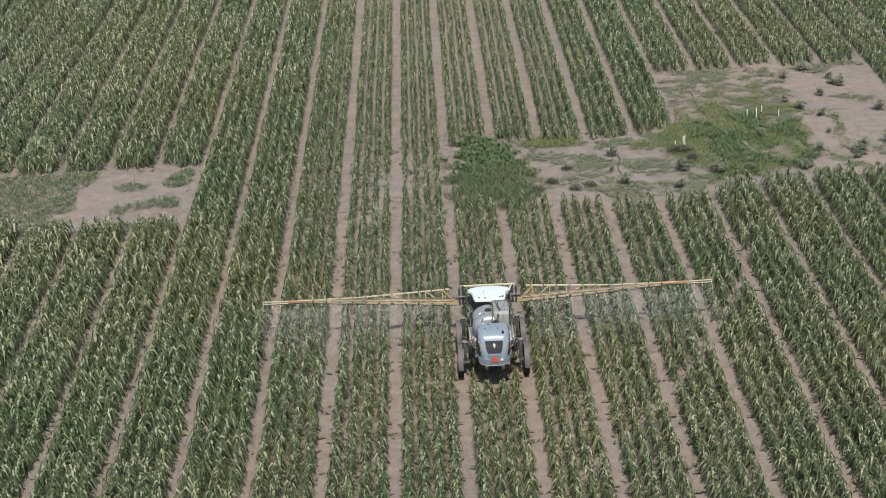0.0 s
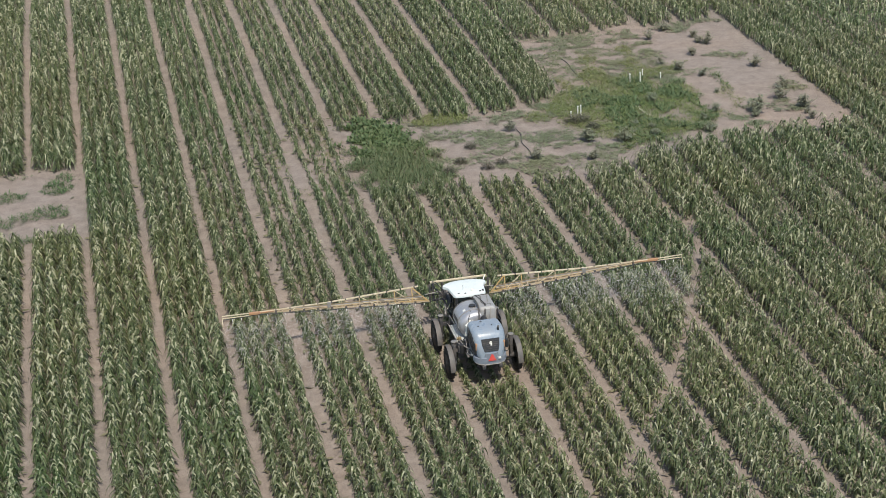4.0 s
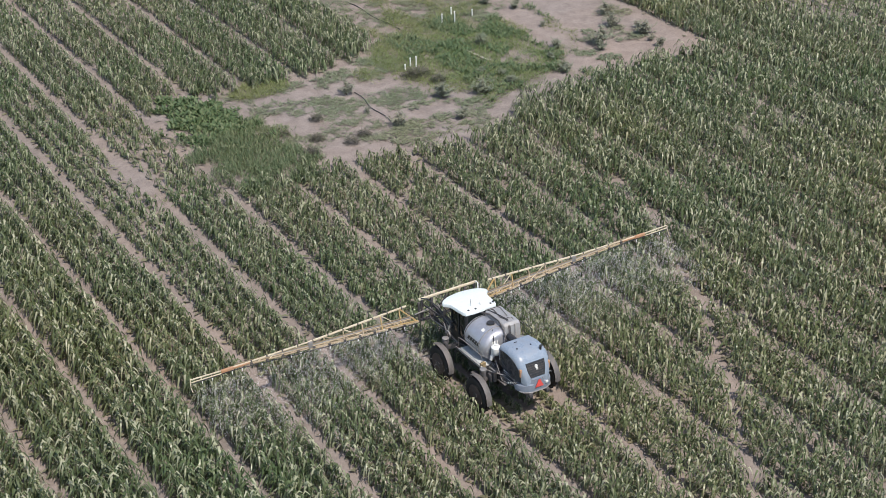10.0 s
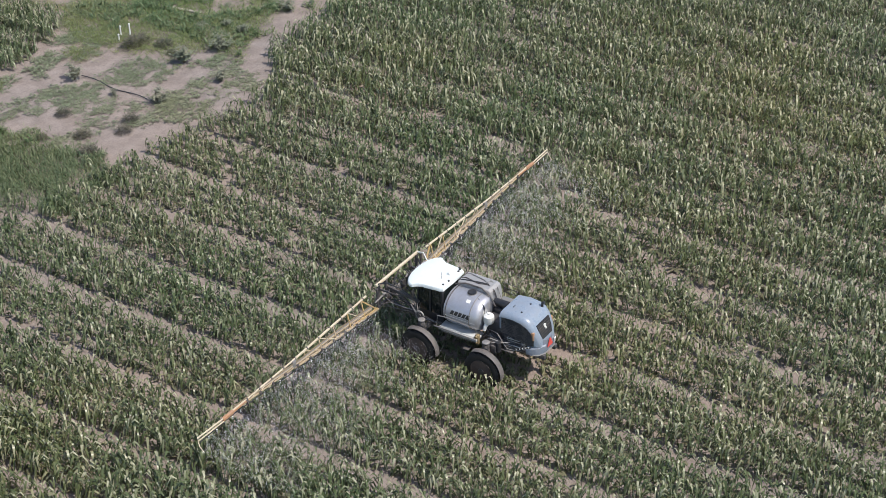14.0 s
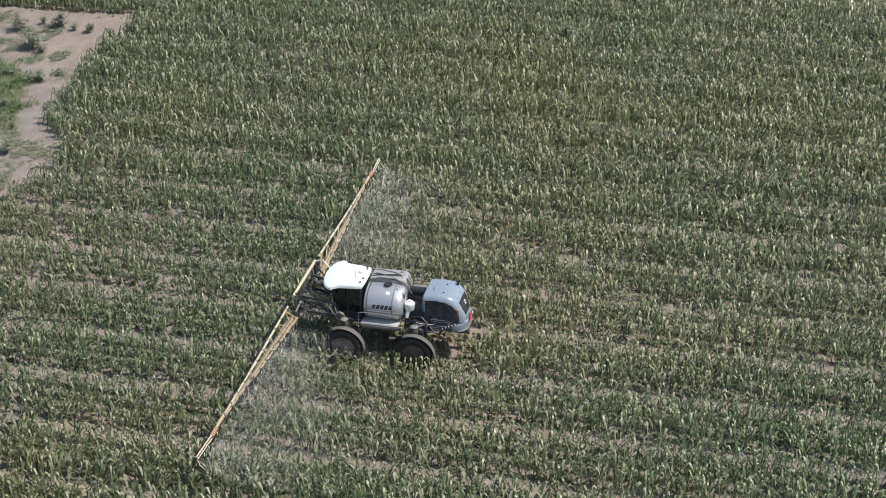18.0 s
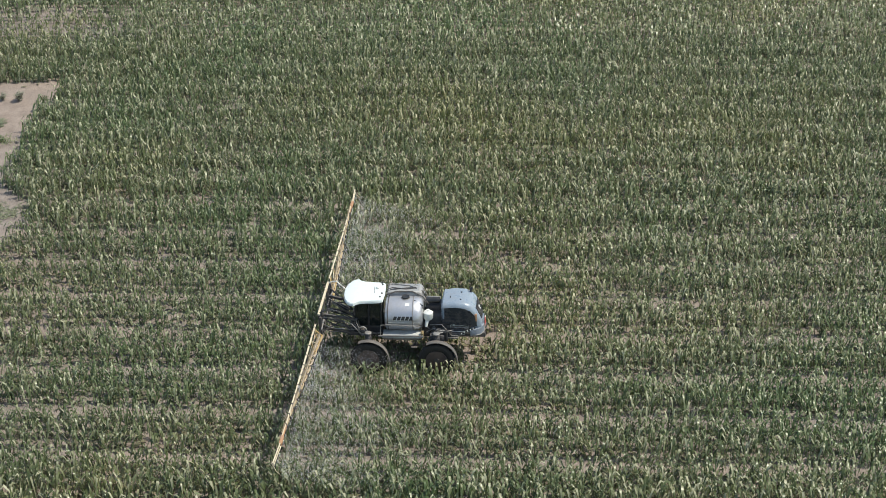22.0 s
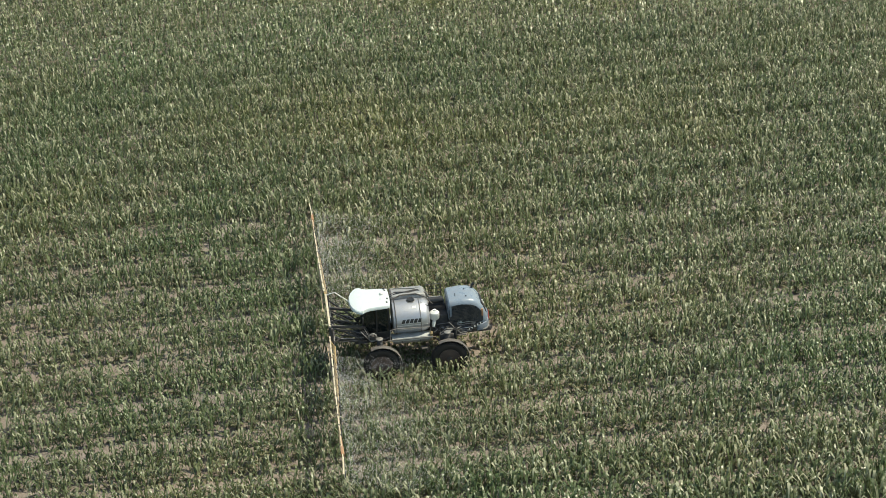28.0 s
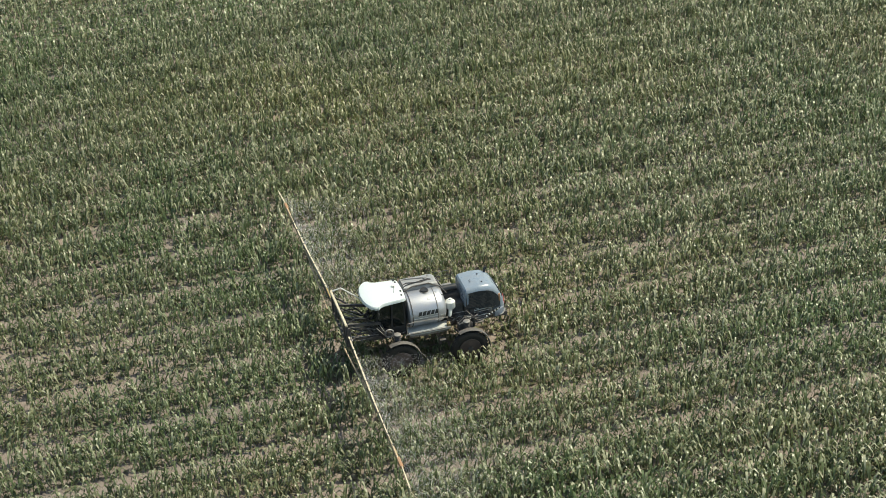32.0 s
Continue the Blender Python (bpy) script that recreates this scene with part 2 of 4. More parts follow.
def tube(points, r=0.03, n=6, closed=False):
    pts = [Vector(p) for p in points]
    rings = []
    for i, p in enumerate(pts):
        d = (pts[min(i + 1, len(pts) - 1)] - pts[max(i - 1, 0)]).normalized()
        a = d.cross((0, 0, 1))
        a = d.cross((1, 0, 0)) if a.length < 0.2 else a
        a.normalize()
        b = d.cross(a)
        rr = r[i] if isinstance(r, (list, tuple)) else r
        rings.append([p + rr * (math.cos(k * 2 * math.pi / n) * a + math.sin(k * 2 * math.pi / n) * b) for k in range(n)])
    return loft(rings)


def bar(p, q, w=0.06, h=0.06):
    """A square bar from p to q."""
    p, q = Vector(p), Vector(q)
    d = (q - p).normalized()
    a = d.cross((0, 0, 1))
    a = Vector((1, 0, 0)) if a.length < 0.05 else a.normalized()
    b = d.cross(a)
    return loft([[c + s * a * w / 2 + t * b * h / 2 for s, t in ((-1, -1), (1, -1), (1, 1), (-1, 1))] for c in (p, q)])


def section(y, w, z0, z1, r, n=5, dx=0.0):
    """A rounded box's outline across the machine, at y."""
    r = min(r, w * 0.98, (z1 - z0) / 2 * 0.98)
    out = []
    for cx, cz, a0 in ((w - r, z1 - r, 0), (-w + r, z1 - r, 90), (-w + r, z0 + r, 180), (w - r, z0 + r, 270)):
        for k in range(n + 1):
            a = radians(a0 + 90 * k / n)
            out.append((dx + cx + r * math.cos(a), y, cz + r * math.sin(a)))
    return out


def joined(*parts):
    """One bmesh out of several."""
    out = bmesh.new()
    for b in parts:
        me = bpy.data.meshes.new("t")
        b.to_mesh(me)
        b.free()
        out.from_mesh(me)
        bpy.data.meshes.remove(me)
    return out


def strips(name, verts, quads, tris, mat, label, category, kind="stuff"):
    """One object out of arrays of corners, four-sided and three-sided faces."""
    me = bpy.data.meshes.new(name)
    nq, nt = len(quads), len(tris)
    me.vertices.add(len(verts))
    me.vertices.foreach_set("co", np.ascontiguousarray(verts, np.float32).ravel())
    me.loops.add(nq * 4 + nt * 3)
    me.loops.foreach_set("vertex_index", np.concatenate([quads.ravel(), tris.ravel()]).astype(np.int32))
    me.polygons.add(nq + nt)
    me.polygons.foreach_set("loop_start", np.concatenate([np.arange(nq) * 4, nq * 4 + np.arange(nt) * 3]).astype(np.int32))
    me.polygons.foreach_set("use_smooth", np.ones(nq + nt, bool))
    me.update(calc_edges=True)
    me.materials.append(mat)
    ob = new(name, me)
    return tagged(ob, label, category, kind=kind)


rng = np.random.default_rng(7)


def blades(root, azimuth, length, width, rise, droop, reach=0.85, joints=3):
    """Leaves as bent strips of two quads and a pointed tip: corners, quads and triangles."""
    n = len(root)
    s = np.array([0.0, 0.36, 0.72, 1.0]) if joints == 3 else np.array([0.0, 0.5, 1.0])
    wide = np.array([0.45, 1.0, 0.72]) if joints == 3 else np.array([0.55, 1.0])
    r = length[:, None] * np.broadcast_to(reach, n)[:, None] * s
    h = length[:, None] * (rise[:, None] * s - droop[:, None] * s**2)
    d = np.stack([np.cos(azimuth), np.sin(azimuth), 0 * azimuth], 1)
    tilt = rng.uniform(-0.5, 0.5, n)
    side = np.stack([-np.sin(azimuth), np.cos(azimuth), tilt], 1)
    mid = root[:, None] + r[..., None] * d[:, None] + h[..., None] * np.array([0, 0, 1.0])
    c = 2 * joints + 1
    v = np.empty((n, c, 3))
    for k in range(joints):
        off = side * (0.5 * width * wide[k])[:, None]
        v[:, 2 * k], v[:, 2 * k + 1] = mid[:, k] - off, mid[:, k] + off
    v[:, c - 1] = mid[:, joints]
    v[..., 2] = np.maximum(v[..., 2], 0.015)
    b = (np.arange(n) * c)[:, None]
    quads = np.concatenate([b + [2 * k, 2 * k + 1, 2 * k + 3, 2 * k + 2] for k in range(joints - 1)])
    return v.reshape(-1, 3), quads, b + [c - 3, c - 2, c - 1]


def wave(x, y, size, seed):
    """Smooth noise between -1 and 1 over the plan."""
    g = np.random.default_rng(seed)
    out = 0
    for _ in range(7):
        a, f, p = g.uniform(0, 2 * math.pi), g.uniform(0.6, 1.6) / size, g.uniform(0, 6.3)
        out = out + np.sin(2 * math.pi * f * (x * math.cos(a) + y * math.sin(a)) + p)
    return out / 3.2


# ------------------------------------------------------------ the plan of the field

PITCH = 3.81  # a bed of four rows and its wheel gap
ROW = 0.80
Y0 = 38.0  # the white stakes in the clearing, ahead of the boom
CLEARING = [(36, 15.4), (36, -14), (20, -14.4), (17, -17.4), (13.5, -17.8), (3.4, -16.2), (3.4, -2.3), (8, -2.8), (12, -3), (15.4, -1.5), (17.6, 0.4), (17.6, 15)]
TRACK = [(18.3, -26.5), (16.7, -32.3), (13.6, -39.9), (10.7, -45.8), (8.9, -48.9), (5.8, -53.6), (4, -56.6)]


def inside(x, y, poly):
    hit = np.zeros(np.shape(x), bool)
    for (ax, ay), (bx, by) in zip(poly, poly[1:] + poly[:1]):
        if ay != by:
            hit ^= ((ay > y) != (by > y)) & (x < (bx - ax) * (y - ay) / (by - ay) + ax)
    return hit


def near_line(x, y, line):
    far = np.full(np.shape(x), 1e9)
    for (ax, ay), (bx, by) in zip(line, line[1:]):
        t = np.clip(((x - ax) * (bx - ax) + (y - ay) * (by - ay)) / ((bx - ax) ** 2 + (by - ay) ** 2), 0, 1)
        far = np.minimum(far, np.hypot(x - ax - t * (bx - ax), y - ay - t * (by - ay)))
    return far


def bare(x, y):
    """Where no corn grows: the clearing, the weed strip, the patch across the field, the foot track."""
    d = y - Y0
    wob = 0.5 * wave(x, y, 6, 5)
    out = inside(x + 0.25 * wob, d + wob, CLEARING)
    out |= (np.abs(x - 1.2 - 0.5 * wob) < 2.4) & (d < -1.2 + wob) & (d > -16.2 + wob)
    out |= (x > -46) & (x < -21.3 + 0.4 * wob) & (d < -4.4 + wob) & (d > -18 + wob)
    out |= near_line(x, d, TRACK) < 0.30 + 0.2 * wob
    return out


def poor(x, y):
    """0 to 1: how thin and stunted the stand is."""
    d = y - Y0
    out = 0.95 * np.exp(-(((x + 5.9) / 2.6) ** 2) - ((d + 11) / 5.5) ** 2)
    out = np.maximum(out, 0.6 * np.exp(-(((x + 4) / 5) ** 2) - ((d + 9) / 9) ** 2))
    out = np.maximum(out, 0.38 * np.exp(-(((x + 7) / 8) ** 2) - ((d + 8) / 14) ** 2))
    out = np.maximum(out, 0.20 * np.exp(-(((x - 9) / 9) ** 2) - ((d + 20) / 7) ** 2))
    out = np.maximum(out, 0.7 * np.exp(-(((x - 48) / 4) ** 2) - ((d + 9) / 7) ** 2))
    return np.clip(out + 0.07 * np.maximum(wave(x, y, 14, 9), 0), 0, 1)


def close_by(x, y):
    """The part of the field that is grown plant by plant."""
    a = (x > -21) & (x < 76) & (y > -54) & (y < 37)
    b = (x > -56) & (x < 56) & (y >= 37) & (y < 98)
    c = (x > -46) & (x <= -21) & (y > -24) & (y < 37)
    out = a | b | c
    out &= ~((x > 14) & (y < -54)) & (y > -60)
    out &= (x < 52 + 0.9 * (98 - y)) & (y - 98 < 0.6 * (56 - x))
    return out


# ------------------------------------------------------------ ground


def build_ground():
    fine_x, fine_y = np.arange(-60, 80.01, 0.75), np.arange(-60, 100.01, 0.8)
    far = np.array([4, 12, 30, 70, 160, 400, 900, 2000.0])
    xs = np.concatenate([-60 - far[::-1], fine_x, 80 + far])
    ys = np.concatenate([-60 - far[::-1], fine_y, 100 + far])
    gx, gy = np.meshgrid(xs, ys, indexing="ij")
    z = 0.05 * wave(gx, gy, 9, 21) + 0.03 * wave(gx, gy, 1.7, 22) + rng.normal(0, 0.012, gx.shape)
    rut = np.abs((gx / PITCH - 0.5) - np.round(gx / PITCH - 0.5)) * PITCH
    z -= np.where(rut < 0.45, 0.05, 0) * ~bare(gx, gy)
    z = np.where(np.maximum(np.abs(gx - 10), np.abs(gy - 20)) > 90, -0.03, z - 0.03)
    n, k = gx.shape
    i = (np.arange(n - 1)[:, None] * k + np.arange(k - 1)).ravel()
    quads = np.stack([i, i + k, i + k + 1, i + 1], 1)
    ob = strips("ground", np.stack([gx, gy, z], -1).reshape(-1, 3), quads, np.zeros((0, 3), int), SOIL, "dry pinkish brown field soil, cloddy and bare between the beds", "ground", "structure")
    return ob


build_ground()

# ------------------------------------------------------------ corn


def build_corn():
    beds = np.arange(-15, 21)
    rows = (beds[:, None] * PITCH + (np.arange(4) - 1.5) * ROW).ravel()
    ys = np.arange(-56, 99, 0.255)
    x, y = (a.ravel() for a in np.meshgrid(rows, ys, indexing="ij"))
    x = x + rng.normal(0, 0.03, len(x)) + 0.03 * wave(x, y, 8, 31)
    y = y + rng.uniform(-0.09, 0.09, len(y))
    thin = poor(x, y)
    keep = close_by(x, y) & ~bare(x, y) & (rng.random(len(x)) > 0.04 + 0.75 * thin)
    keep &= ~((np.abs(np.abs(x) - 1.9) < 0.60) & (y < -1.0) & (y > -7.4))
    x, y, thin = x[keep], y[keep], thin[keep]
    n = len(x)
    tall = (1.0 + 0.06 * wave(x, y, 22, 33) + rng.normal(0, 0.07, n)) * (1 - 0.45 * thin)
    lush = 2.1 * np.clip((-x - 9) / 5, 0, 1) + np.clip((x - 9) / 6, 0, 1)
    tall = tall * (1 + 0.15 * lush + 0.14 * np.clip((-y - 1) / 7, 0, 1) * np.clip(1 - lush, 0, 1))
    under = (np.abs(x) < 1.3) & (y > -8.4) & (y < -1.4)
    tall = np.where(under, np.minimum(tall, 0.42), tall) * 1.28
    foot = np.stack([x, y, 0 * x - 0.05], 1)
    lean = rng.normal(0, 0.04, (n, 2))
    # stalks
    a = np.array([0, 2.1, 4.2])
    ring = np.stack([np.cos(a), np.sin(a), 0 * a], 1)
    low = foot[:, None] + 0.020 * ring
    top = foot[:, None] + np.concatenate([lean * tall[:, None], (tall * 0.95)[:, None]], 1)[:, None]
    sv = np.concatenate([low, top], 1).reshape(-1, 3)
    b = (np.arange(n) * 4)[:, None]
    st = np.concatenate([b + [0, 1, 3], b + [1, 2, 3], b + [2, 0, 3]])
    # leaves in two ranks; plants at the far side of the field carry fewer
    far = (x > 44) | (y > 52) | (x < -30)
    v, q, t = [sv], [], [st]
    base = len(sv)
    for some, count, wide, joints in ((np.nonzero(~far)[0], 9, 1.25, 3), (np.nonzero(far)[0], 6, 1.62, 2)):
        who = np.repeat(some, count)
        k = np.tile(np.arange(count), len(some))
        m = len(who)
        share = (k + 0.6 + rng.uniform(-0.25, 0.25, m)) / count
        plane = rng.uniform(0, math.pi, n)[who]
        az = plane + np.where(k % 2 == 0, 0, math.pi) + rng.normal(0, 0.28, m) * (1 + 2.2 * (1 - share))
        root = foot[who].copy()
        root[:, :2] += lean[who] * (tall[who] * share)[:, None]
        root[:, 2] += tall[who] * (0.12 + 0.66 * share)
        length = (0.45 + 0.88 * tall[who]) * rng.uniform(0.32, 0.50, m) * (1.1 - 0.45 * np.abs(share - 0.5)) * (1 + 0.09 * lush[who])
        width = wide * rng.uniform(0.052, 0.088, m) * (1 + 0.08 * lush[who])
        rise = rng.uniform(0.70, 1.15, m) + 0.30 * share
        droop = rise * rng.uniform(1.25, 1.85, m) * (1.08 - 0.10 * share)
        lv, lq, lt = blades(root, az, length, width, rise, droop, 0.62 - 0.10 * share, joints=joints)
        v.append(lv), q.append(lq + base), t.append(lt + base)
        base += len(lv)
    v, q, t = np.concatenate(v), np.concatenate(q), np.concatenate(t)
    strips("corn_crop", v, q, t, CORN, "grey-green standing corn in beds of four rows, leaf tips pale with painted glints", "corn")


def ridges(name, rows, ys, keep, half, label):
    """Lines of crop as uneven ridges, cut where keep says no."""
    step = ys[1] - ys[0]
    k, n = len(rows), len(ys)
    off = np.array([-1.0, -0.45, 0.0, 0.45, 1.0]) * half
    high = np.array([0.1, 0.85, 1.0, 0.85, 0.1])
    x = rows[:, None, None] + off + rng.normal(0, 0.12 * half, (k, n, 5))
    z = high * (1.02 + 0.16 * rng.normal(0, 1, (k, n, 5)))
    y = np.broadcast_to(ys[None, :, None], x.shape) + rng.normal(0, 0.1 * step, x.shape)
    v = np.stack([x, y, z], -1).reshape(-1, 3)
    a, c = np.nonzero(keep(rows[:, None] + 0 * ys[:-1], 0 * rows[:, None] + ys[:-1] + step / 2))
    i = ((a * n + c) * 5)[:, None]
    q = np.concatenate([i + [m, m + 1, m + 6, m + 5] for m in range(4)])
    return strips(name, v, q, np.zeros((0, 3), int), CANOPY, label, "corn")


def around(x, y, r):
    out = close_by(x, y)
    for k in range(12):
        out = out | close_by(x + r * math.cos(k * math.pi / 6), y + r * math.sin(k * math.pi / 6))
    return out


def build_canopy():
    """The corn out of the camera's reach: row by row round the grown field, then bed by bed."""
    rows = (np.arange(-28, 36)[:, None] * PITCH + (np.arange(4) - 1.5) * ROW).ravel()
    ridges("corn_border", rows, np.arange(-100, 141, 1.0), lambda x, y: around(x, y, 36) & ~close_by(x, y) & ~bare(x, y), 0.36, "rows of green corn beyond the part seen close")
    ridges("corn_canopy", np.arange(-62, 68) * PITCH, np.arange(-260, 321, 4.0), lambda x, y: ~around(x, y, 35), 1.5, "far beds of green corn out to the field's edge")


def build_bed_shade():
    """Flat dull blades added on the beds, their colour standing in for shade under the corn."""
    n = 70000
    x, y = rng.uniform(-44, 46, n), rng.uniform(-46, 42, n)
    off = x - np.round(x / PITCH) * PITCH
    ok = (np.abs(off) < 1.50 + rng.normal(0, 0.15, n)) & ~bare(x, y) & (rng.random(n) > 0.9 * poor(x, y))
    x, y = x[ok], y[ok]
    n = len(x)
    rise = rng.uniform(0.05, 0.4, n)
    v, q, t = blades(np.stack([x, y, rng.uniform(0.02, 0.10, n)], 1), rng.uniform(0, 6.28, n), rng.uniform(0.28, 0.55, n), rng.uniform(0.10, 0.20, n), rise, rise, 1.0, joints=2)
    strips("leaf_litter", v, q, t, BED_SHADE, "dull brown-green flat blades added to stand in for shade under the corn", "litter")


build_corn()
build_bed_shade()
build_canopy()

# ------------------------------------------------------------ the sprayer


def wheel(x, y, side, parent):
    """A tall narrow tyre with lugs, its rim and hub."""
    R, w = 0.87, 0.145
    prof = [(-w * 0.75, R * 0.60), (-w, R * 0.72), (-w, R * 0.93), (-w * 0.8, R * 0.985), (0, R), (w * 0.8, R * 0.985), (w, R * 0.93), (w, R * 0.72), (w * 0.75, R * 0.60)]
    n = 40
    rings = [[(x + px, y + pr * math.cos(a), R + pr * math.sin(a)) for px, pr in prof] for a in (2 * math.pi * k / n for k in range(n))]
    tyre = part("tyre", loft(rings + rings[:1], caps=False), RUBBER, parent, "dusty black tractor tyre with deep lugs")
    lugs = []
    for k in range(22):
        for s in (-1, 1):
            a = 2 * math.pi * (k + (0.25 if s > 0 else -0.25)) / 22
            p = Vector((x + s * 0.02, y + R * 1.005 * math.cos(a), R + R * 1.005 * math.sin(a)))
            b = a + 0.16
            q = Vector((x + s * w * 0.95, y + R * 0.985 * math.cos(b), R + R * 0.985 * math.sin(b)))
            lugs.append(bar(p, q, 0.05, 0.05))
    part("lug", joined(*lugs), RUBBER, tyre)
    out = x + side * 0.05
    disc = [[(out + side * d, y + r * math.cos(2 * math.pi * k / 24), R + r * math.sin(2 * math.pi * k / 24)) for k in range(24)] for d, r in ((0.10, 0.54), (0.11, 0.50), (0.02, 0.45), (0.0, 0.22), (0.06, 0.20), (0.07, 0.05))]
    part("rim", loft(disc), RIM, tyre, "dull brown steel rim")
    part("hub", tube([(out, y, R), (out + side * 0.13, y, R)], 0.14, 12), DARK, tyre)
    for k in range(8):
        a = 2 * math.pi * k / 8
        cy, cz = y + 0.3 * math.cos(a), R + 0.3 * math.sin(a)
        part("wheel_nut", tube([(out + side * 0.01, cy, cz), (out + side * 0.05, cy, cz)], 0.025, 6), STEEL, tyre)
    return tyre


def fender(x, y, parent):
    R, R2, w = 0.985, 1.0, 0.125
    rings = []
    for k in range(15):
        a = radians(-6 + 124 * k / 14)
        c, s = math.cos(a), math.sin(a)
        rings.append([(x + dx, y - r * c, 0.87 + r * s) for dx, r in ((-w, R - 0.02), (-w - 0.02, R2), (-w * 0.6, R2 + 0.02), (w * 0.6, R2 + 0.02), (w + 0.02, R2), (w, R - 0.02), (w * 0.9, R), (-w * 0.9, R))])
    return part("fender", loft(rings), FENDER, parent, "dusty grey arched mudguard")


def leg(x, y, side, parent):
    p = part("wheel_leg", box(x - side * 0.30 - 0.09, x - side * 0.30 + 0.09, y - 0.14, y + 0.14, 0.75, 2.0, 0.03), DARK, parent)
    part("coil_spring", tube([(x - side * 0.30 + 0.13 * math.cos(k), y + 0.13 * math.sin(k), 1.86 + 0.010 * k) for k in np.arange(0, 26, 0.5)], 0.024, 5), DARK, p)
    part("spring_cap", tube([(x - side * 0.30, y, 2.10), (x - side * 0.30, y, 2.12), (x - side * 0.30, y, 2.16), (x - side * 0.30, y, 2.18)], [0.12, 0.17, 0.17, 0.13], 16), STEEL, p, "pale worn spring cap")
    part("axle_arm", bar((x - side * 0.3, y, 1.62), (side * 0.45, y, 1.5), 0.18, 0.16), DARK, p)
    part("wheel_motor", tube([(x - side * 0.40, y, 0.87), (x - side * 0.06, y, 0.87)], 0.17, 12), DARK, p)
    part("hydraulic_hose", tube([(x - side * 0.35, y - 0.1, 1.0), (x - side * 0.5, y - 0.24, 1.3), (x - side * 0.55, y - 0.1, 1.65), (x - side * 0.8, y, 1.75)], 0.022, 5), BLACK, p)
    part("fender_bracket", bar((x - side * 0.3, y, 1.82), (x, y, 1.87), 0.06, 0.05), DARK, p)


def build_sprayer():
    root = tagged(new("crop_sprayer"), "grey high-clearance crop sprayer with white cab roof, front boom unfolded", "sprayer")
    # chassis
    part("chassis", joined(box(-0.55, -0.37, -8.0, -1.2, 1.38, 1.62), box(0.37, 0.55, -8.0, -1.2, 1.38, 1.62), *[box(-0.4, 0.4, y - 0.08, y + 0.08, 1.42, 1.58) for y in (-1.4, -2.3, -3.6, -4.9, -5.85, -7.6)]), DARK, root, "dark steel ladder chassis")
    for side in (-1, 1):
        for y in (-2.36, -5.70):
            wheel(side * PITCH / 2, y, side, root)
            fender(side * PITCH / 2, y, root)
            leg(side * PITCH / 2, y, side, root)
    # cab
    y0, y1, z0, z1 = -2.98, -1.62, 1.72, 3.40
    cab = part("cab", joined(box(-0.82, 0.82, y0, y1 + 0.1, z0 - 0.12, z0 + 0.42, 0.05), box(-0.78, 0.78, y0, y0 + 0.08, z0, z1, 0.02)), BLACK, root, "dark operator cab with tinted windows")
    posts = ((-0.80, y0 + 0.05, -0.80, y0 + 0.05), (0.80, y0 + 0.05, 0.80, y0 + 0.05), (-0.74, y1 + 0.08, -0.84, y1 - 0.14), (0.74, y1 + 0.08, 0.84, y1 - 0.14), (-0.80, -2.3, -0.82, -2.35), (0.80, -2.3, 0.82, -2.35))
    for ax, ay, bx, by in posts:
        part("cab_post", bar((ax, ay, z0 + 0.3), (bx, by, z1), 0.08, 0.08), BLACK, cab)
    part("windscreen", loft([[(-0.72, y1 + 0.07, z0 + 0.35), (-0.36, y1 + 0.16, z0 + 0.35), (0.36, y1 + 0.16, z0 + 0.35), (0.72, y1 + 0.07, z0 + 0.35), (0.72, y1 + 0.05, z0 + 0.35), (0.36, y1 + 0.13, z0 + 0.35), (-0.36, y1 + 0.13, z0 + 0.35), (-0.72, y1 + 0.05, z0 + 0.35)], [(-0.8, y1 - 0.15, z1), (-0.4, y1 - 0.06, z1), (0.4, y1 - 0.06, z1), (0.8, y1 - 0.15, z1), (0.8, y1 - 0.17, z1), (0.4, y1 - 0.09, z1), (-0.4, y1 - 0.09, z1), (-0.8, y1 - 0.17, z1)]]), GLASS, cab)
    for s in (-1, 1):
        part("side_window", box(s * 0.80 - 0.012, s * 0.80 + 0.012, -2.26, y1 - 0.02, z0 + 0.34, z1 - 0.02, 0.004), GLASS, cab)
        part("door_window", box(s * 0.805 - 0.012, s * 0.805 + 0.012, y0 + 0.1, -2.36, z0 + 0.10, z1 - 0.02, 0.004), GLASS, cab)
    part("rear_window", box(-0.7, 0.7, y0 - 0.012, y0 + 0.01, z0 + 0.6, z1 - 0.05, 0.004), GLASS, cab)
    part("cab_floor", box(-0.7, 0.7, y0 + 0.1, y1, z0 - 0.02, z0 + 0.05, 0.01), BLACK, cab)
    # roof: wide bowed brow in front, narrower behind
    half = [(0.0, -1.06), (0.42, -1.09), (0.80, -1.18), (1.10, -1.34), (1.25, -1.52), (1.26, -1.66), (1.12, -1.78), (1.02, -2.0), (0.97, -2.5), (0.92, -2.92), (0.84, -3.04), (0.4, -3.07)]
    outline = half + [(0.0, -3.08)] + [(-x, y) for x, y in half[:0:-1]]
    cx, cy = 0, -2.1
    rings = [[(cx + (x - cx) * s, cy + (y - cy) * s, z) for x, y in outline] for s, z in ((0.94, 3.38), (1.0, 3.42), (1.0, 3.52), (0.97, 3.57), (0.86, 3.605), (0.5, 3.63))]
    roof = part("cab_roof", loft(rings), WHITE, root, "bright white moulded cab roof with broad front brow")
    for x, y in ((-0.62, -2.9), (-0.25, -2.95), (0.62, -2.9)):
        part("roof_lamp", box(x - 0.05, x + 0.05, y - 0.04, y + 0.04, 3.58, 3.64, 0.015), BLACK, roof)
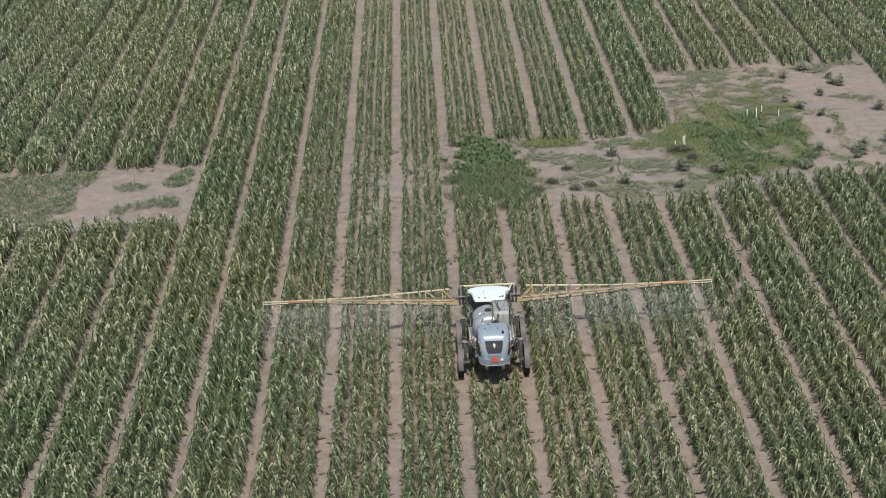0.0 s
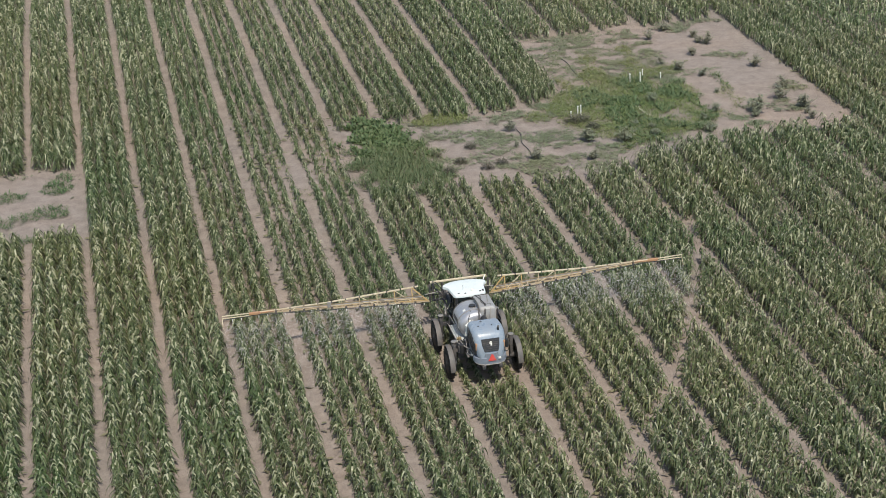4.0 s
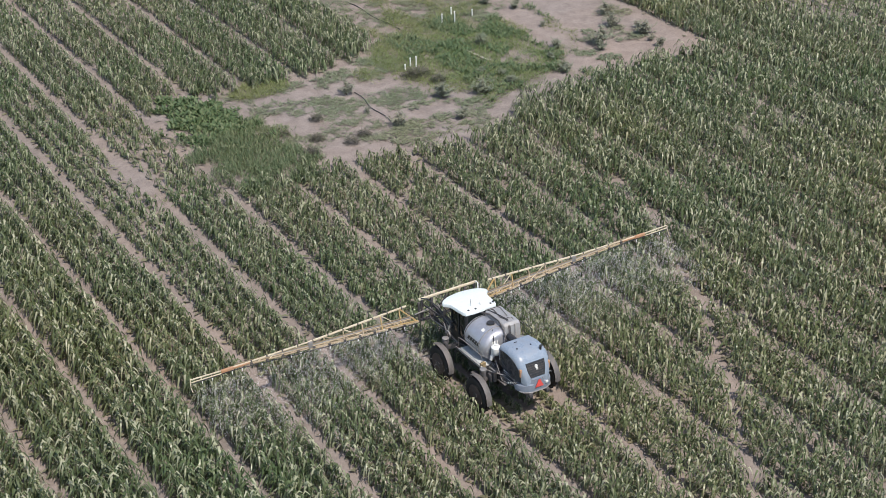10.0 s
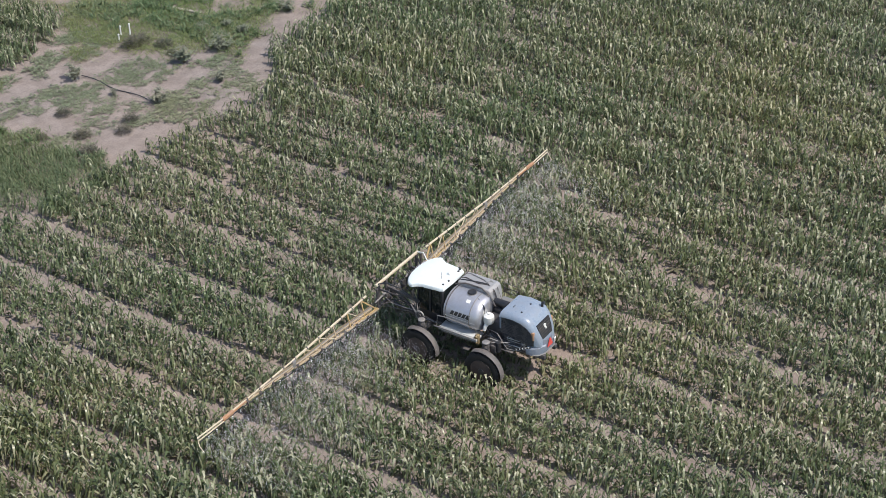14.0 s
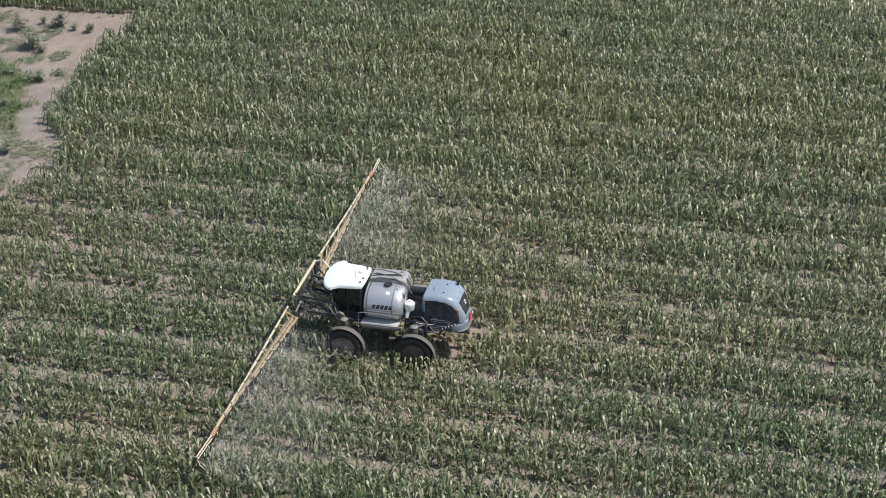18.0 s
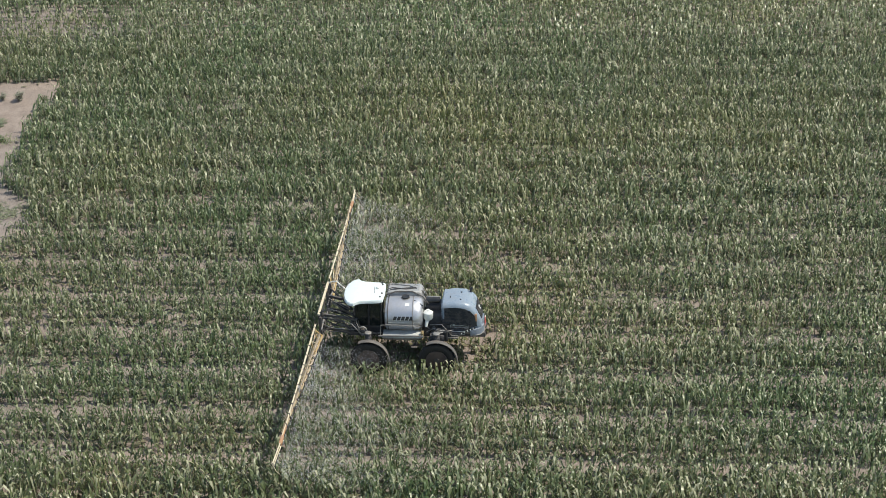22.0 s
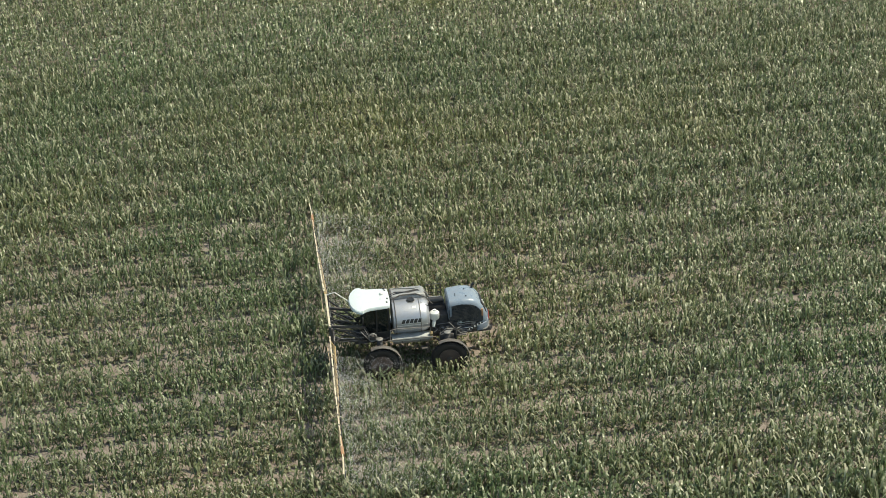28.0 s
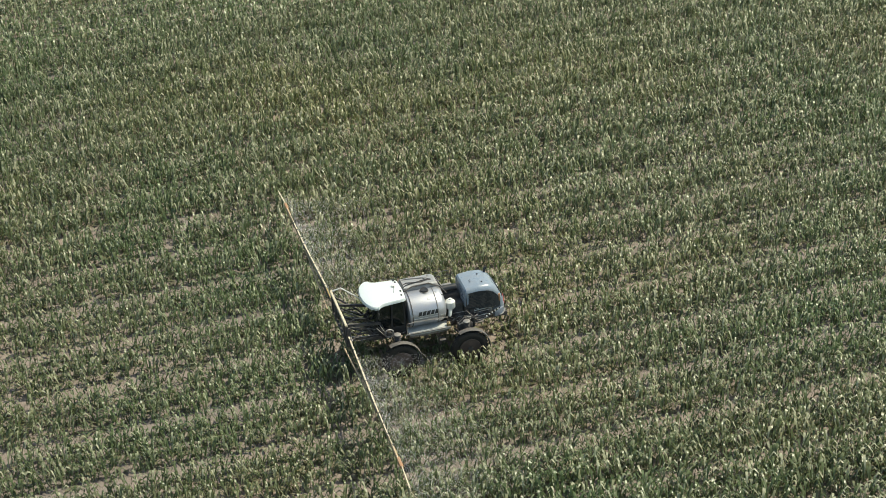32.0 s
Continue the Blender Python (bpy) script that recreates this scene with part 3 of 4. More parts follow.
    dome = [[(0.22 + r * math.cos(a), -2.72 + r * math.sin(a), z) for a in (2 * math.pi * k / 14 for k in range(14))] for r, z in ((0.11, 3.60), (0.115, 3.66), (0.09, 3.71), (0.04, 3.73))]
    part("gps_dome", loft(dome), PVC, roof)
    part("antenna", tube([(-0.3, -2.6, 3.6), (-0.32, -2.62, 4.0)], 0.008, 5), BLACK, roof)
    part("beacon", tube([(0.78, -2.86, 3.57), (0.78, -2.86, 3.67)], 0.05, 10), BLACK, roof)
    for s in (-1, 1):
        m = part("mirror_arm", tube([(s * 0.85, y1 - 0.1, 3.2), (s * 1.2, y1 - 0.02, 3.15)], 0.02, 6), BLACK, cab)
        part("mirror", box(s * 1.2 - 0.09, s * 1.2 + 0.09, y1 - 0.06, y1, 2.85, 3.2, 0.03), BLACK, m)
    # tank: a rounded barrel lying along the machine, with a square hump on its right
    rings = []
    for y, k in ((-3.12, 0.90), (-3.16, 0.97), (-3.30, 1.0), (-4.45, 1.0), (-4.72, 0.97), (-4.88, 0.88), (-4.96, 0.72)):
        rings.append([(-0.12 + 0.98 * k * math.cos(a), y, 2.50 + 0.82 * k * math.sin(a)) for a in (2 * math.pi * i / 32 for i in range(32))])
    tank = part("spray_tank", loft(rings), TANKM, root, "grey rounded plastic spray tank")
    hump = [section(y, w, z0_, z1_, 0.10, 3, 0.58) for y, w, z0_, z1_ in ((-3.14, 0.43, 2.2, 3.42), (-3.2, 0.46, 2.2, 3.50), (-4.72, 0.46, 2.2, 3.50), (-4.86, 0.44, 2.2, 3.40), (-4.94, 0.40, 2.25, 3.1))]
    part("tank_hump", loft(hump), HUMP, tank, "dusty grey square cover beside the tank")
    part("tank_band", tube([(-0.12 + 0.99 * math.cos(a), -4.5, 2.5 + 0.83 * math.sin(a)) for a in np.linspace(0.3, math.pi + 0.9, 24)], 0.022, 6), STEEL, tank)
    part("tank_band", tube([(-0.12 + 0.99 * math.cos(a), -3.28, 2.5 + 0.83 * math.sin(a)) for a in np.linspace(0.3, math.pi + 0.9, 24)], 0.022, 6), DARK, tank)
    lid = part("filler_lid", tube([(-0.15, -4.1, 3.28), (-0.15, -4.1, 3.40)], [0.20, 0.18], 18), BLACK, tank, "round black filler lid")
    part("lid_ring", tube([(-0.15 + 0.21 * math.cos(a), -4.1 + 0.21 * math.sin(a), 3.32) for a in np.linspace(0, 2 * math.pi, 22)], 0.018, 5), STEEL, lid)
    part("top_pipe", tube([(-0.05, -3.15, 3.42), (0.10, -3.6, 3.52), (0.12, -4.4, 3.52), (0.05, -4.9, 3.30), (0.0, -5.2, 2.9)], 0.035, 8), DARK, tank)

    part("hump_rail", bar((0.16, -3.2, 3.51), (1.0, -3.2, 3.51), 0.035, 0.03), DARK, tank)
    for k, (ax, bx) in enumerate(((0.30, 0.42), (0.48, 0.36), (0.86, 0.70))):
        part("hump_hose", tube([(ax - 0.1, -3.12, 3.46), (ax, -3.4, 3.535), (bx, -3.9 - 0.2 * k, 3.53), (bx + 0.12, -4.5, 3.53), (bx, -4.9, 3.38), (bx - 0.1, -5.15, 2.9)], 0.022, 6), (BLACK, DARK, STEEL)[k], tank)
    part("hump_cap", tube([(0.72, -4.35, 3.49), (0.72, -4.35, 3.56)], 0.10, 12), HUMP, tank)
    part("sight_hose", tube([(-0.35, -4.55, 3.28), (-0.55, -4.98, 3.10), (-0.62, -5.02, 2.6), (-0.70, -5.0, 2.05)], 0.026, 6), BLACK, tank)
    part("sight_tube", tube([(-0.32, -4.97, 2.1), (-0.32, -4.99, 2.5), (-0.34, -4.93, 2.95)], 0.03, 6), PVC, tank)

    def on_barrel(a, y, out=0.004):
        return (-0.12 + (0.98 + out) * math.cos(a), y, 2.5 + (0.82 + out) * math.sin(a))

    def decal(name, a0, a1, ya, yb, mat, label, slant=0.0):
        rings_ = []
        for k in range(5):
            a, dy = a0 + (a1 - a0) * k / 4, slant * k / 4
            rings_.append([on_barrel(a, ya + dy), on_barrel(a, yb + dy), on_barrel(a, yb + dy, 0.009), on_barrel(a, ya + dy, 0.009)])
        part(name, loft(rings_), mat, tank, label)

    # the maker's word is drawn as plain dark and pale slanted bars
    for k in range(5):
        ya = -3.60 - 0.20 * k
        decal("name_bar", 2.82, 3.06, ya, ya - 0.15, BLACK, "dark painted lettering bar", 0.08)
        decal("name_edge", 3.065, 3.09, ya + 0.09, ya - 0.07, PVC, "thin white lettering edge")
    decal("side_stripe", 3.20, 3.23, -3.3, -4.85, PVC, "thin pale stripe")
    decal("sticker", 2.05, 2.22, -4.12, -4.32, PVC, "small white sticker")
    part("sticker", box(-0.62, -0.44, -4.965, -4.952, 2.72, 2.92, 0.004), PVC, tank, "small white sticker")
    # side decks
    for s in (-1, 1):
        deck = part("side_deck", box(min(s * 0.62, s * 1.30), max(s * 0.62, s * 1.30), -5.0, -3.0, 1.70, 1.80, 0.03), DECK, root, "pale dusty side deck below the tank")
        part("deck_box", tube([(s * 1.06, -3.06, 1.60), (s * 1.06, -3.12, 1.60), (s * 1.06, -4.82, 1.60), (s * 1.06, -4.9, 1.60)], [0.09, 0.12, 0.12, 0.09], 14), STEEL, deck, "dusty grey drum under the deck")
        part("deck_edge", box(min(s * 1.29, s * 1.33), max(s * 1.29, s * 1.33), -5.0, -2.8, 1.78, 1.84, 0.01), STEEL, deck)
        for y in (-3.5, -4.4):
            part("drum_strap", tube([(s * 1.06 + 0.125 * math.cos(q), y, 1.60 + 0.125 * math.sin(q)) for q in np.linspace(0, 2 * math.pi, 18)], 0.016, 5), DARK, deck)
        part("handrail", tube([(s * 1.24, -2.9, 1.8), (s * 1.22, -2.95, 2.35), (s * 1.20, -3.3, 2.38), (s * 1.18, -4.9, 2.30), (s * 1.18, -4.95, 1.8)], 0.020, 6), STEEL, deck)
    # hose reel and valves above the front axle
    for s in (-1, 1):
        reel = part("hose_reel", tube([(s * 1.28, -2.05 + 0.20 * math.cos(a), 2.08 + 0.20 * math.sin(a)) for a in np.linspace(0, 2 * math.pi, 26)], 0.04, 8), STEEL, root, "coiled grey hose above the front wheel")
        part("reel_core", tube([(s * 1.18, -2.05, 2.08), (s * 1.36, -2.05, 2.08)], 0.10, 12), DARK, reel)
        for k in range(4):
            part("hose", tube([(s * (1.15 - 0.1 * k), -1.5 - 0.1 * k, 2.4), (s * 1.2, -1.9, 1.9 + 0.08 * k), (s * 1.0, -2.5 - 0.1 * k, 1.75), (s * 0.75, -3.0, 1.7)], 0.025, 5), BLACK if k % 2 else STEEL, reel)
    valve = part("valve_block", box(-1.20, -1.02, -5.03, -4.87, 1.5, 1.98, 0.03), BRASS, root, "yellowed brass valve block")
    part("valve_knob", tube([(-1.20, -4.95, 1.9), (-1.28, -4.95, 1.9)], 0.07, 10), BRASS, valve)
    part("valve_knob", tube([(-1.20, -4.95, 1.6), (-1.26, -4.95, 1.6)], 0.05, 10), BRASS, valve)
    can = part("rinse_canister", tube([(-0.58, -5.22, 2.40), (-0.58, -5.22, 2.46), (-0.58, -5.22, 2.76), (-0.58, -5.23, 2.84)], [0.20, 0.24, 0.24, 0.14], 16), PVC, root, "white plastic rinse canister")
    part("cap", tube([(-0.58, -5.23, 2.83), (-0.58, -5.23, 2.90)], 0.08, 10), PVC, can)
    part("outlet", tube([(-0.66, -5.20, 2.42), (-0.76, -5.15, 2.28), (-0.80, -5.12, 2.08)], [0.11, 0.09, 0.07], 10), PVC, can)
    eng = part("engine_bay", joined(box(-0.5, 0.5, -5.9, -4.95, 1.6, 2.5, 0.06), box(0.1, 0.85, -5.85, -5.05, 2.3, 2.75, 0.05)), DARK, root, "dark machinery between tank and hood")
    part("air_filter", tube([(0.25, -5.05, 2.98), (0.25, -5.75, 2.98)], 0.17, 14), BLACK, eng)
    part("platform", box(0.35, 1.05, -5.7, -4.98, 2.72, 2.78, 0.01), STEEL, eng)
    for k in range(5):
        part("pipe", tube([(-1.0 + 0.12 * k, -5.1, 1.75 + 0.05 * k), (-0.95, -5.5, 2.15 - 0.09 * k), (-0.9 + 0.05 * k, -6.0, 1.8), (-0.7, -6.5, 1.65 + 0.05 * k)], 0.026, 5), (BLACK, STEEL, DARK)[k % 3], eng)
    for k in range(3):
        part("pump", tube([(-0.72 - 0.12 * k, -5.5 - 0.26 * k, 1.62), (-0.72 - 0.12 * k, -5.5 - 0.26 * k, 1.95)], 0.12, 10), DARK, eng)
    rail = part("platform_rail", tube([(1.08, -4.98, 2.75), (1.08, -4.98, 3.45), (1.08, -5.75, 3.45), (1.08, -5.75, 2.75)], 0.02, 6), DARK, eng)
    for z in (2.98, 3.2):
        part("rail_bar", tube([(1.08, -4.98, z), (1.08, -5.75, z)], 0.016, 5), DARK, rail)
    low = part("transmission", joined(box(-0.66, 0.66, -7.6, -5.9, 1.5, 2.36, 0.06), box(-0.8, -0.5, -6.9, -6.1, 1.62, 2.2, 0.05), box(0.5, 0.8, -6.9, -6.1, 1.62, 2.2, 0.05)), DARK, root, "dark oily machinery under the hood")
    for s in (-1, 1):
        for k in range(6):
            part("cable", tube([(s * (0.66 + 0.05 * k), -5.3 - 0.1 * k, 2.1 - 0.04 * k), (s * 0.98, -5.9, 2.3 - 0.16 * k), (s * (1.02 - 0.03 * k), -6.4, 1.7 + 0.06 * k), (s * 0.8, -7.0 - 0.1 * k, 1.65 + 0.05 * k)], 0.02, 5), (STEEL, BLACK, FENDER)[k % 3], low)
        for k in range(5):
            z = 1.72 + 0.11 * k
            part("pipe", tube([(s * 0.70, -5.95 - 0.12 * k, z + 0.12), (s * 0.86, -6.3, z), (s * 0.88, -6.8 - 0.1 * k, z + 0.05), (s * 0.70, -7.3, z - 0.03)], 0.024, 5), (STEEL, DECK, BLACK)[k % 3], low)
        part("bracket", box(min(s * 0.66, s * 0.84), max(s * 0.66, s * 0.84), -7.2, -7.0, 1.75, 2.2, 0.02), STEEL, low)
        part("bracket", box(min(s * 0.66, s * 0.80), max(s * 0.66, s * 0.80), -6.55, -6.42, 1.9, 2.28, 0.02), DECK, low)
        part("oil_filter", tube([(s * 0.9, -6.25, 1.6), (s * 0.9, -6.25, 1.95)], 0.11, 12), DARK, low)
        part("catch_pan", box(min(s * 0.7, s * 1.08), max(s * 0.7, s * 1.08), -6.7, -5.95, 1.56, 1.62, 0.02), FENDER, low)
    # steps, hoses and blocks between the frame and the rear wheels
    for s in (-1, 1):
        side_ = part("hydraulic_block", box(min(s * 1.12, s * 1.42), max(s * 1.12, s * 1.42), -6.05, -5.35, 1.55, 1.92, 0.04), DARK, root, "dark oily hydraulic block inside the rear wheel")
        for k in range(4):
            part("block_hose", tube([(s * (1.15 + 0.08 * k), -5.4, 1.9), (s * (1.2 + 0.08 * k), -5.7, 2.22 - 0.05 * k), (s * (1.1 + 0.05 * k), -6.1, 2.05), (s * 0.85, -6.5, 1.8 + 0.05 * k)], 0.024, 5), (BLACK, STEEL)[k % 2], side_)
        part("step", box(min(s * 1.2, s * 1.5), max(s * 1.2, s * 1.5), -4.7, -4.4, 1.25, 1.29, 0.01), DARK, side_)
        part("stay", bar((s * 1.1, -5.2, 1.6), (s * 1.55, -5.5, 1.35), 0.06, 0.06), DARK, side_)
        part("reservoir", tube([(s * 1.25, -6.1, 1.6), (s * 1.25, -6.1, 2.08)], 0.12, 12), BLACK, side_)
    # hood
    spec = ((-5.90, 0.90, 2.34, 3.28, 0.24), (-5.97, 0.95, 2.32, 3.36, 0.27), (-6.6, 0.98, 2.27, 3.43, 0.30), (-7.1, 0.97, 2.18, 3.40, 0.32), (-7.40, 0.94, 2.08, 3.30, 0.33), (-7.60, 0.89, 1.96, 3.13, 0.34), (-7.76, 0.82, 1.86, 2.85, 0.30), (-7.88, 0.74, 1.82, 2.60, 0.26), (-7.98, 0.62, 1.80, 2.30, 0.2))
    hood = part("hood", loft([section(*s, n=6) for s in spec]), HOOD, root, "blue-grey engine hood with rounded edges")
    for s in (-1, 1):
        sy, sw = [q[0] for q in spec][::-1], [q[1] for q in spec][::-1]
        edge = ((-5.92, 2.36, 3.10), (-6.2, 2.33, 3.17), (-6.6, 2.30, 3.21), (-7.1, 2.22, 3.15), (-7.4, 2.15, 3.0), (-7.6, 2.12, 2.77), (-7.74, 2.12, 2.53))
        rings = []
        for y, za, zb in edge:
            x = float(np.interp(y, sy, sw))
            rings.append([(s * (x - 0.04), y, za), (s * (x - 0.04), y, zb), (s * (x + 0.016), y, zb), (s * (x + 0.02), y, za)])
        panel = loft(rings)
        flank = part("side_panel", panel, GLOSS, hood, "dark glossy side panel")
        for k in range(7):
            zz = 2.42 + 0.08 * k
            part("louvre", bar((s * 0.995, -6.08, zz), (s * 0.99, -7.0, zz + 0.03), 0.012, 0.02), DARK, flank)
        part("tail_lamp", box(min(s * 0.76, s * 0.88), max(s * 0.76, s * 0.88), -7.76, -7.58, 2.40, 2.80, 0.03), ORANGE, hood, "orange-red upright tail lamp")
    grille = [(-0.54, -7.70, 2.99), (0.54, -7.70, 2.99), (0.50, -7.86, 2.62), (0.40, -7.965, 2.34), (-0.40, -7.965, 2.34), (-0.50, -7.86, 2.62)]
    g = part("rear_grille", loft([[(x, y + 0.03, z) for x, y, z in grille], [(x, y - 0.035, z) for x, y, z in grille]]), BLACK, hood, "black rear radiator grille")
    for k in range(6):
        z = 2.42 + 0.1 * k
        y = -7.965 + (z - 2.34) * 0.40 - 0.045
        part("grille_slat", bar((-0.42 - 0.02 * k, y, z), (0.42 + 0.02 * k, y, z), 0.012, 0.02), DARK, g)
    part("badge", tube([(0.0, -7.80, 2.80), (0.0, -7.855, 2.80)], 0.085, 14), PVC, g, "round white badge")
    part("badge_tail", tube([(0.02, -7.85, 2.69), (0.02, -7.905, 2.68)], 0.055, 10), PVC, g)
    part("exhaust", tube([(0.57, -7.35, 3.28), (0.57, -7.37, 3.48), (0.57, -7.47, 3.56)], [0.07, 0.07, 0.065], 12), BLACK, hood, "short black exhaust stub")
    part("hood_handle", tube([(-0.32, -6.33, 3.42), (-0.30, -6.36, 3.46), (-0.18, -6.36, 3.46), (-0.16, -6.33, 3.42)], 0.014, 6), BLACK, hood)
    for x in (-0.5, 0.3):
        part("hood_knob", tube([(x, -6.9, 3.42), (x, -6.9, 3.455)], 0.04, 8), BLACK, hood)
    bump = part("rear_bumper", loft([[(x * w, y, z) for x, y in ((-1, 0.55), (-0.96, 0.28), (-0.78, 0.04), (-0.4, -0.13), (0.4, -0.13), (0.78, 0.04), (0.96, 0.28), (1, 0.55), (0.85, 0.58), (-0.85, 0.58))] for w, z, in ((0.88, 1.60), (0.97, 1.66), (1.0, 1.84), (0.97, 1.98), (0.70, 2.03), (0.60, 2.26))]), GREY, root, "grey curved rear bumper")
    for v in bump.data.vertices:
        v.co.y -= 7.95
    part("bumper_lip", tube([(-0.9, -7.70, 1.66), (-0.76, -7.93, 1.64), (-0.4, -8.10, 1.63), (0.4, -8.10, 1.63), (0.76, -7.93, 1.64), (0.9, -7.70, 1.66)], 0.03, 6), STEEL, bump)
    tri = loft([[(-0.24, y, 1.86), (0.24, y, 1.86), (0.20, y, 1.93), (0.04, y, 2.24), (-0.04, y, 2.24), (-0.20, y, 1.93)] for y in (-8.12, -8.145)])
    part("warning_triangle", tri, RED, bump, "red slow-vehicle triangle")
    part("plate", box(0.36, 0.52, -8.14, -8.11, 1.92, 2.04, 0.01), PVC, bump, "small white plate")
    for s in (-1, 1):
        lad = part("striped_rail", bar((s * 1.04, -6.9, 1.78), (s * 1.0, -7.68, 2.12), 0.05, 0.05), BLACK, bump, "black and white striped side rail")
        for k in range(5):
            a, b_ = k / 5 + 0.02, k / 5 + 0.10
            f = lambda t: (s * (1.04 - 0.04 * t), -6.9 - 0.78 * t, 1.78 + 0.34 * t)
            part("white_band", bar(f(a), f(b_), 0.056, 0.056), PVC, lad)
        part("rail_stay", tube([(s * 0.55, -6.4, 1.6), (s * 1.0, -6.7, 1.62), (s * 1.02, -7.0, 1.8)], 0.024, 6), STEEL, bump)
    # lift linkage to the boom
    for s in (-1, 1):
        part("lift_arm", bar((s * 0.85, -1.75, 2.45), (s * 0.95, -0.12, 2.75), 0.10, 0.12), DARK, root)
        part("lift_arm", bar((s * 0.85, -1.75, 1.65), (s * 0.95, -0.12, 2.05), 0.10, 0.12), DARK, root)
        part("lift_ram", tube([(s * 0.6, -1.6, 1.6), (s * 0.7, -0.8, 2.2), (s * 0.75, -0.2, 2.6)], [0.055, 0.055, 0.03], 8), STEEL, root)
        part("supply_hose", tube([(s * 1.55, -0.05, 3.20), (s * 1.45, -0.45, 3.34), (s * 1.15, -0.95, 3.05), (s * 0.95, -1.5, 2.6)], 0.03, 6), PVC if s > 0 else BLACK, root)
        part("supply_hose", tube([(s * 0.5, -0.1, 2.2), (s * 0.6, -0.7, 1.95), (s * 0.7, -1.6, 1.9)], 0.03, 6), BLACK, root)
        for k in range(7):
            x = s * (0.35 + 0.17 * k)
            part("bundle_hose", tube([(x, -0.15, 2.95 - 0.12 * k), (x * 1.05, -0.5, 2.7 - 0.1 * k), (x * 0.9, -1.1, 2.3 - 0.05 * k), (s * 0.8, -1.65, 2.2 - 0.07 * k)], 0.022, 5), (BLACK, DARK, STEEL)[k % 3], root)
        part("folding_frame", joined(bar((s * 1.5, -0.1, 2.9), (s * 0.9, -1.0, 2.4), 0.06, 0.06), bar((s * 0.9, -1.0, 2.4), (s * 0.9, -1.6, 1.7), 0.07, 0.07), bar((s * 1.5, -0.1, 2.1), (s * 0.9, -1.0, 2.4), 0.05, 0.05)), DARK, root)
    # boom: centre frame
    boom = part("boom_centre", joined(box(-1.66, 1.66, -0.055, 0.055, 3.09, 3.20, 0.02)), CREAM, root, "faded cream centre beam of the spray boom")
    for s in (-1, 1):
        part("frame_post", box(s * 1.5 - 0.06, s * 1.5 + 0.06, -0.08, 0.04, 1.95, 3.1, 0.02), DARK, boom)
        part("frame_post", box(s * 0.95 - 0.06, s * 0.95 + 0.06, -0.10, 0.02, 1.95, 3.08, 0.02), DARK, boom)
        part("frame_brace", bar((s * 0.95, -0.04, 2.0), (0, -0.04, 3.0), 0.05, 0.05), DARK, boom)
        part("fold_ram", tube([(s * 0.4, -0.12, 2.5), (s * 1.2, -0.14, 2.55), (s * 2.0, -0.16, 2.5)], [0.05, 0.05, 0.03], 8), STEEL, boom)
        part("pivot", tube([(s * 1.72, -0.1, 1.95), (s * 1.72, -0.1, 3.05)], 0.06, 10), DARK, boom)
    part("lower_beam", box(-1.6, 1.6, -0.10, 0.02, 1.96, 2.08, 0.02), DARK, boom)
    for k in range(6):
        part("valve_box", box(-1.2 + 0.42 * k, -0.95 + 0.42 * k, -0.22, -0.10, 2.2, 2.5, 0.02), (DARK, BLACK, STEEL)[k % 3], boom)
        part("valve_hose", tube([(-1.1 + 0.42 * k, -0.16, 2.5), (-1.0 + 0.42 * k, -0.25, 2.75), (-0.8 + 0.40 * k, -0.16, 2.6)], 0.022, 5), BLACK, boom)

    def wing(s):
        """One side: a deep inner truss, a slim outer truss and a light break-away tip."""
        w = part("boom_wing", bar((s * 1.78, -0.16, 2.06), (s * 7.5, 0.03, 2.36), 0.065, 0.065), TAN, root, "faded yellow lattice wing of the spray boom")

        def top(x):
            return Vector((s * x, 0.02 + 0.015 * x, 2.98 - 0.055 * (x - 2.4)))

        def low(x):
            return Vector((s * x, -0.16 + 0.033 * (x - 1.8), 2.06 + 0.0525 * (x - 1.8)))

        part("top_rail", bar(top(2.35), top(7.6), 0.068, 0.068), CREAM, w, "faded cream top rail")
        part("inner_strut", bar(low(1.85), top(2.75), 0.06, 0.06), YELLOW, w)
        for i, x in enumerate(np.arange(2.75, 7.4, 1.02)):
            part("upright", bar(low(x), top(x), 0.05, 0.05), YELLOW if i < 2 else TAN, w)
            if x + 1.02 < 7.6 and i % 3 != 1:
                part("diagonal", bar(low(x), top(x + 1.02), 0.032, 0.032), TAN if i % 2 else CREAM, w)
        # rear lower rail gives the truss its width
        part("back_rail", bar(low(1.85) + Vector((0, 0.36, 0.02)), low(7.4) + Vector((0, 0.08, 0.02)), 0.055, 0.055), TAN, w)
        for x in np.arange(2.75, 7.2, 1.02):
            k = 0.36 - 0.28 * (x - 1.85) / 5.55
            part("cross_tie", bar(low(x), low(x) + Vector((0, k, 0.02)), 0.035, 0.035), TAN, w)
        for i, x in enumerate(np.arange(2.5, 7.1, 0.51)):
            k = 0.36 - 0.28 * (x - 1.85) / 5.55
            back = Vector((0, k, 0.02))
            part("floor_brace", bar(low(x) + (back if i % 2 else back * 0), low(x + 0.51) + (back * 0 if i % 2 else back), 0.04, 0.03), TAN, w)
            part("face_brace", bar(low(x) + Vector((0, 0, 0.03)), low(x + 0.25).lerp(top(x + 0.25), 0.5), 0.035, 0.035), TAN, w)
        part("hinge_block", box(min(s * 7.45, s * 7.68), max(s * 7.45, s * 7.68), 0.03, 0.17, 2.36, 2.72, 0.03), STEEL, w)

        def up2(x):
            return Vector((s * x, 0.13 + 0.01 * (x - 7.6), 2.70 - 0.012 * (x - 7.6)))

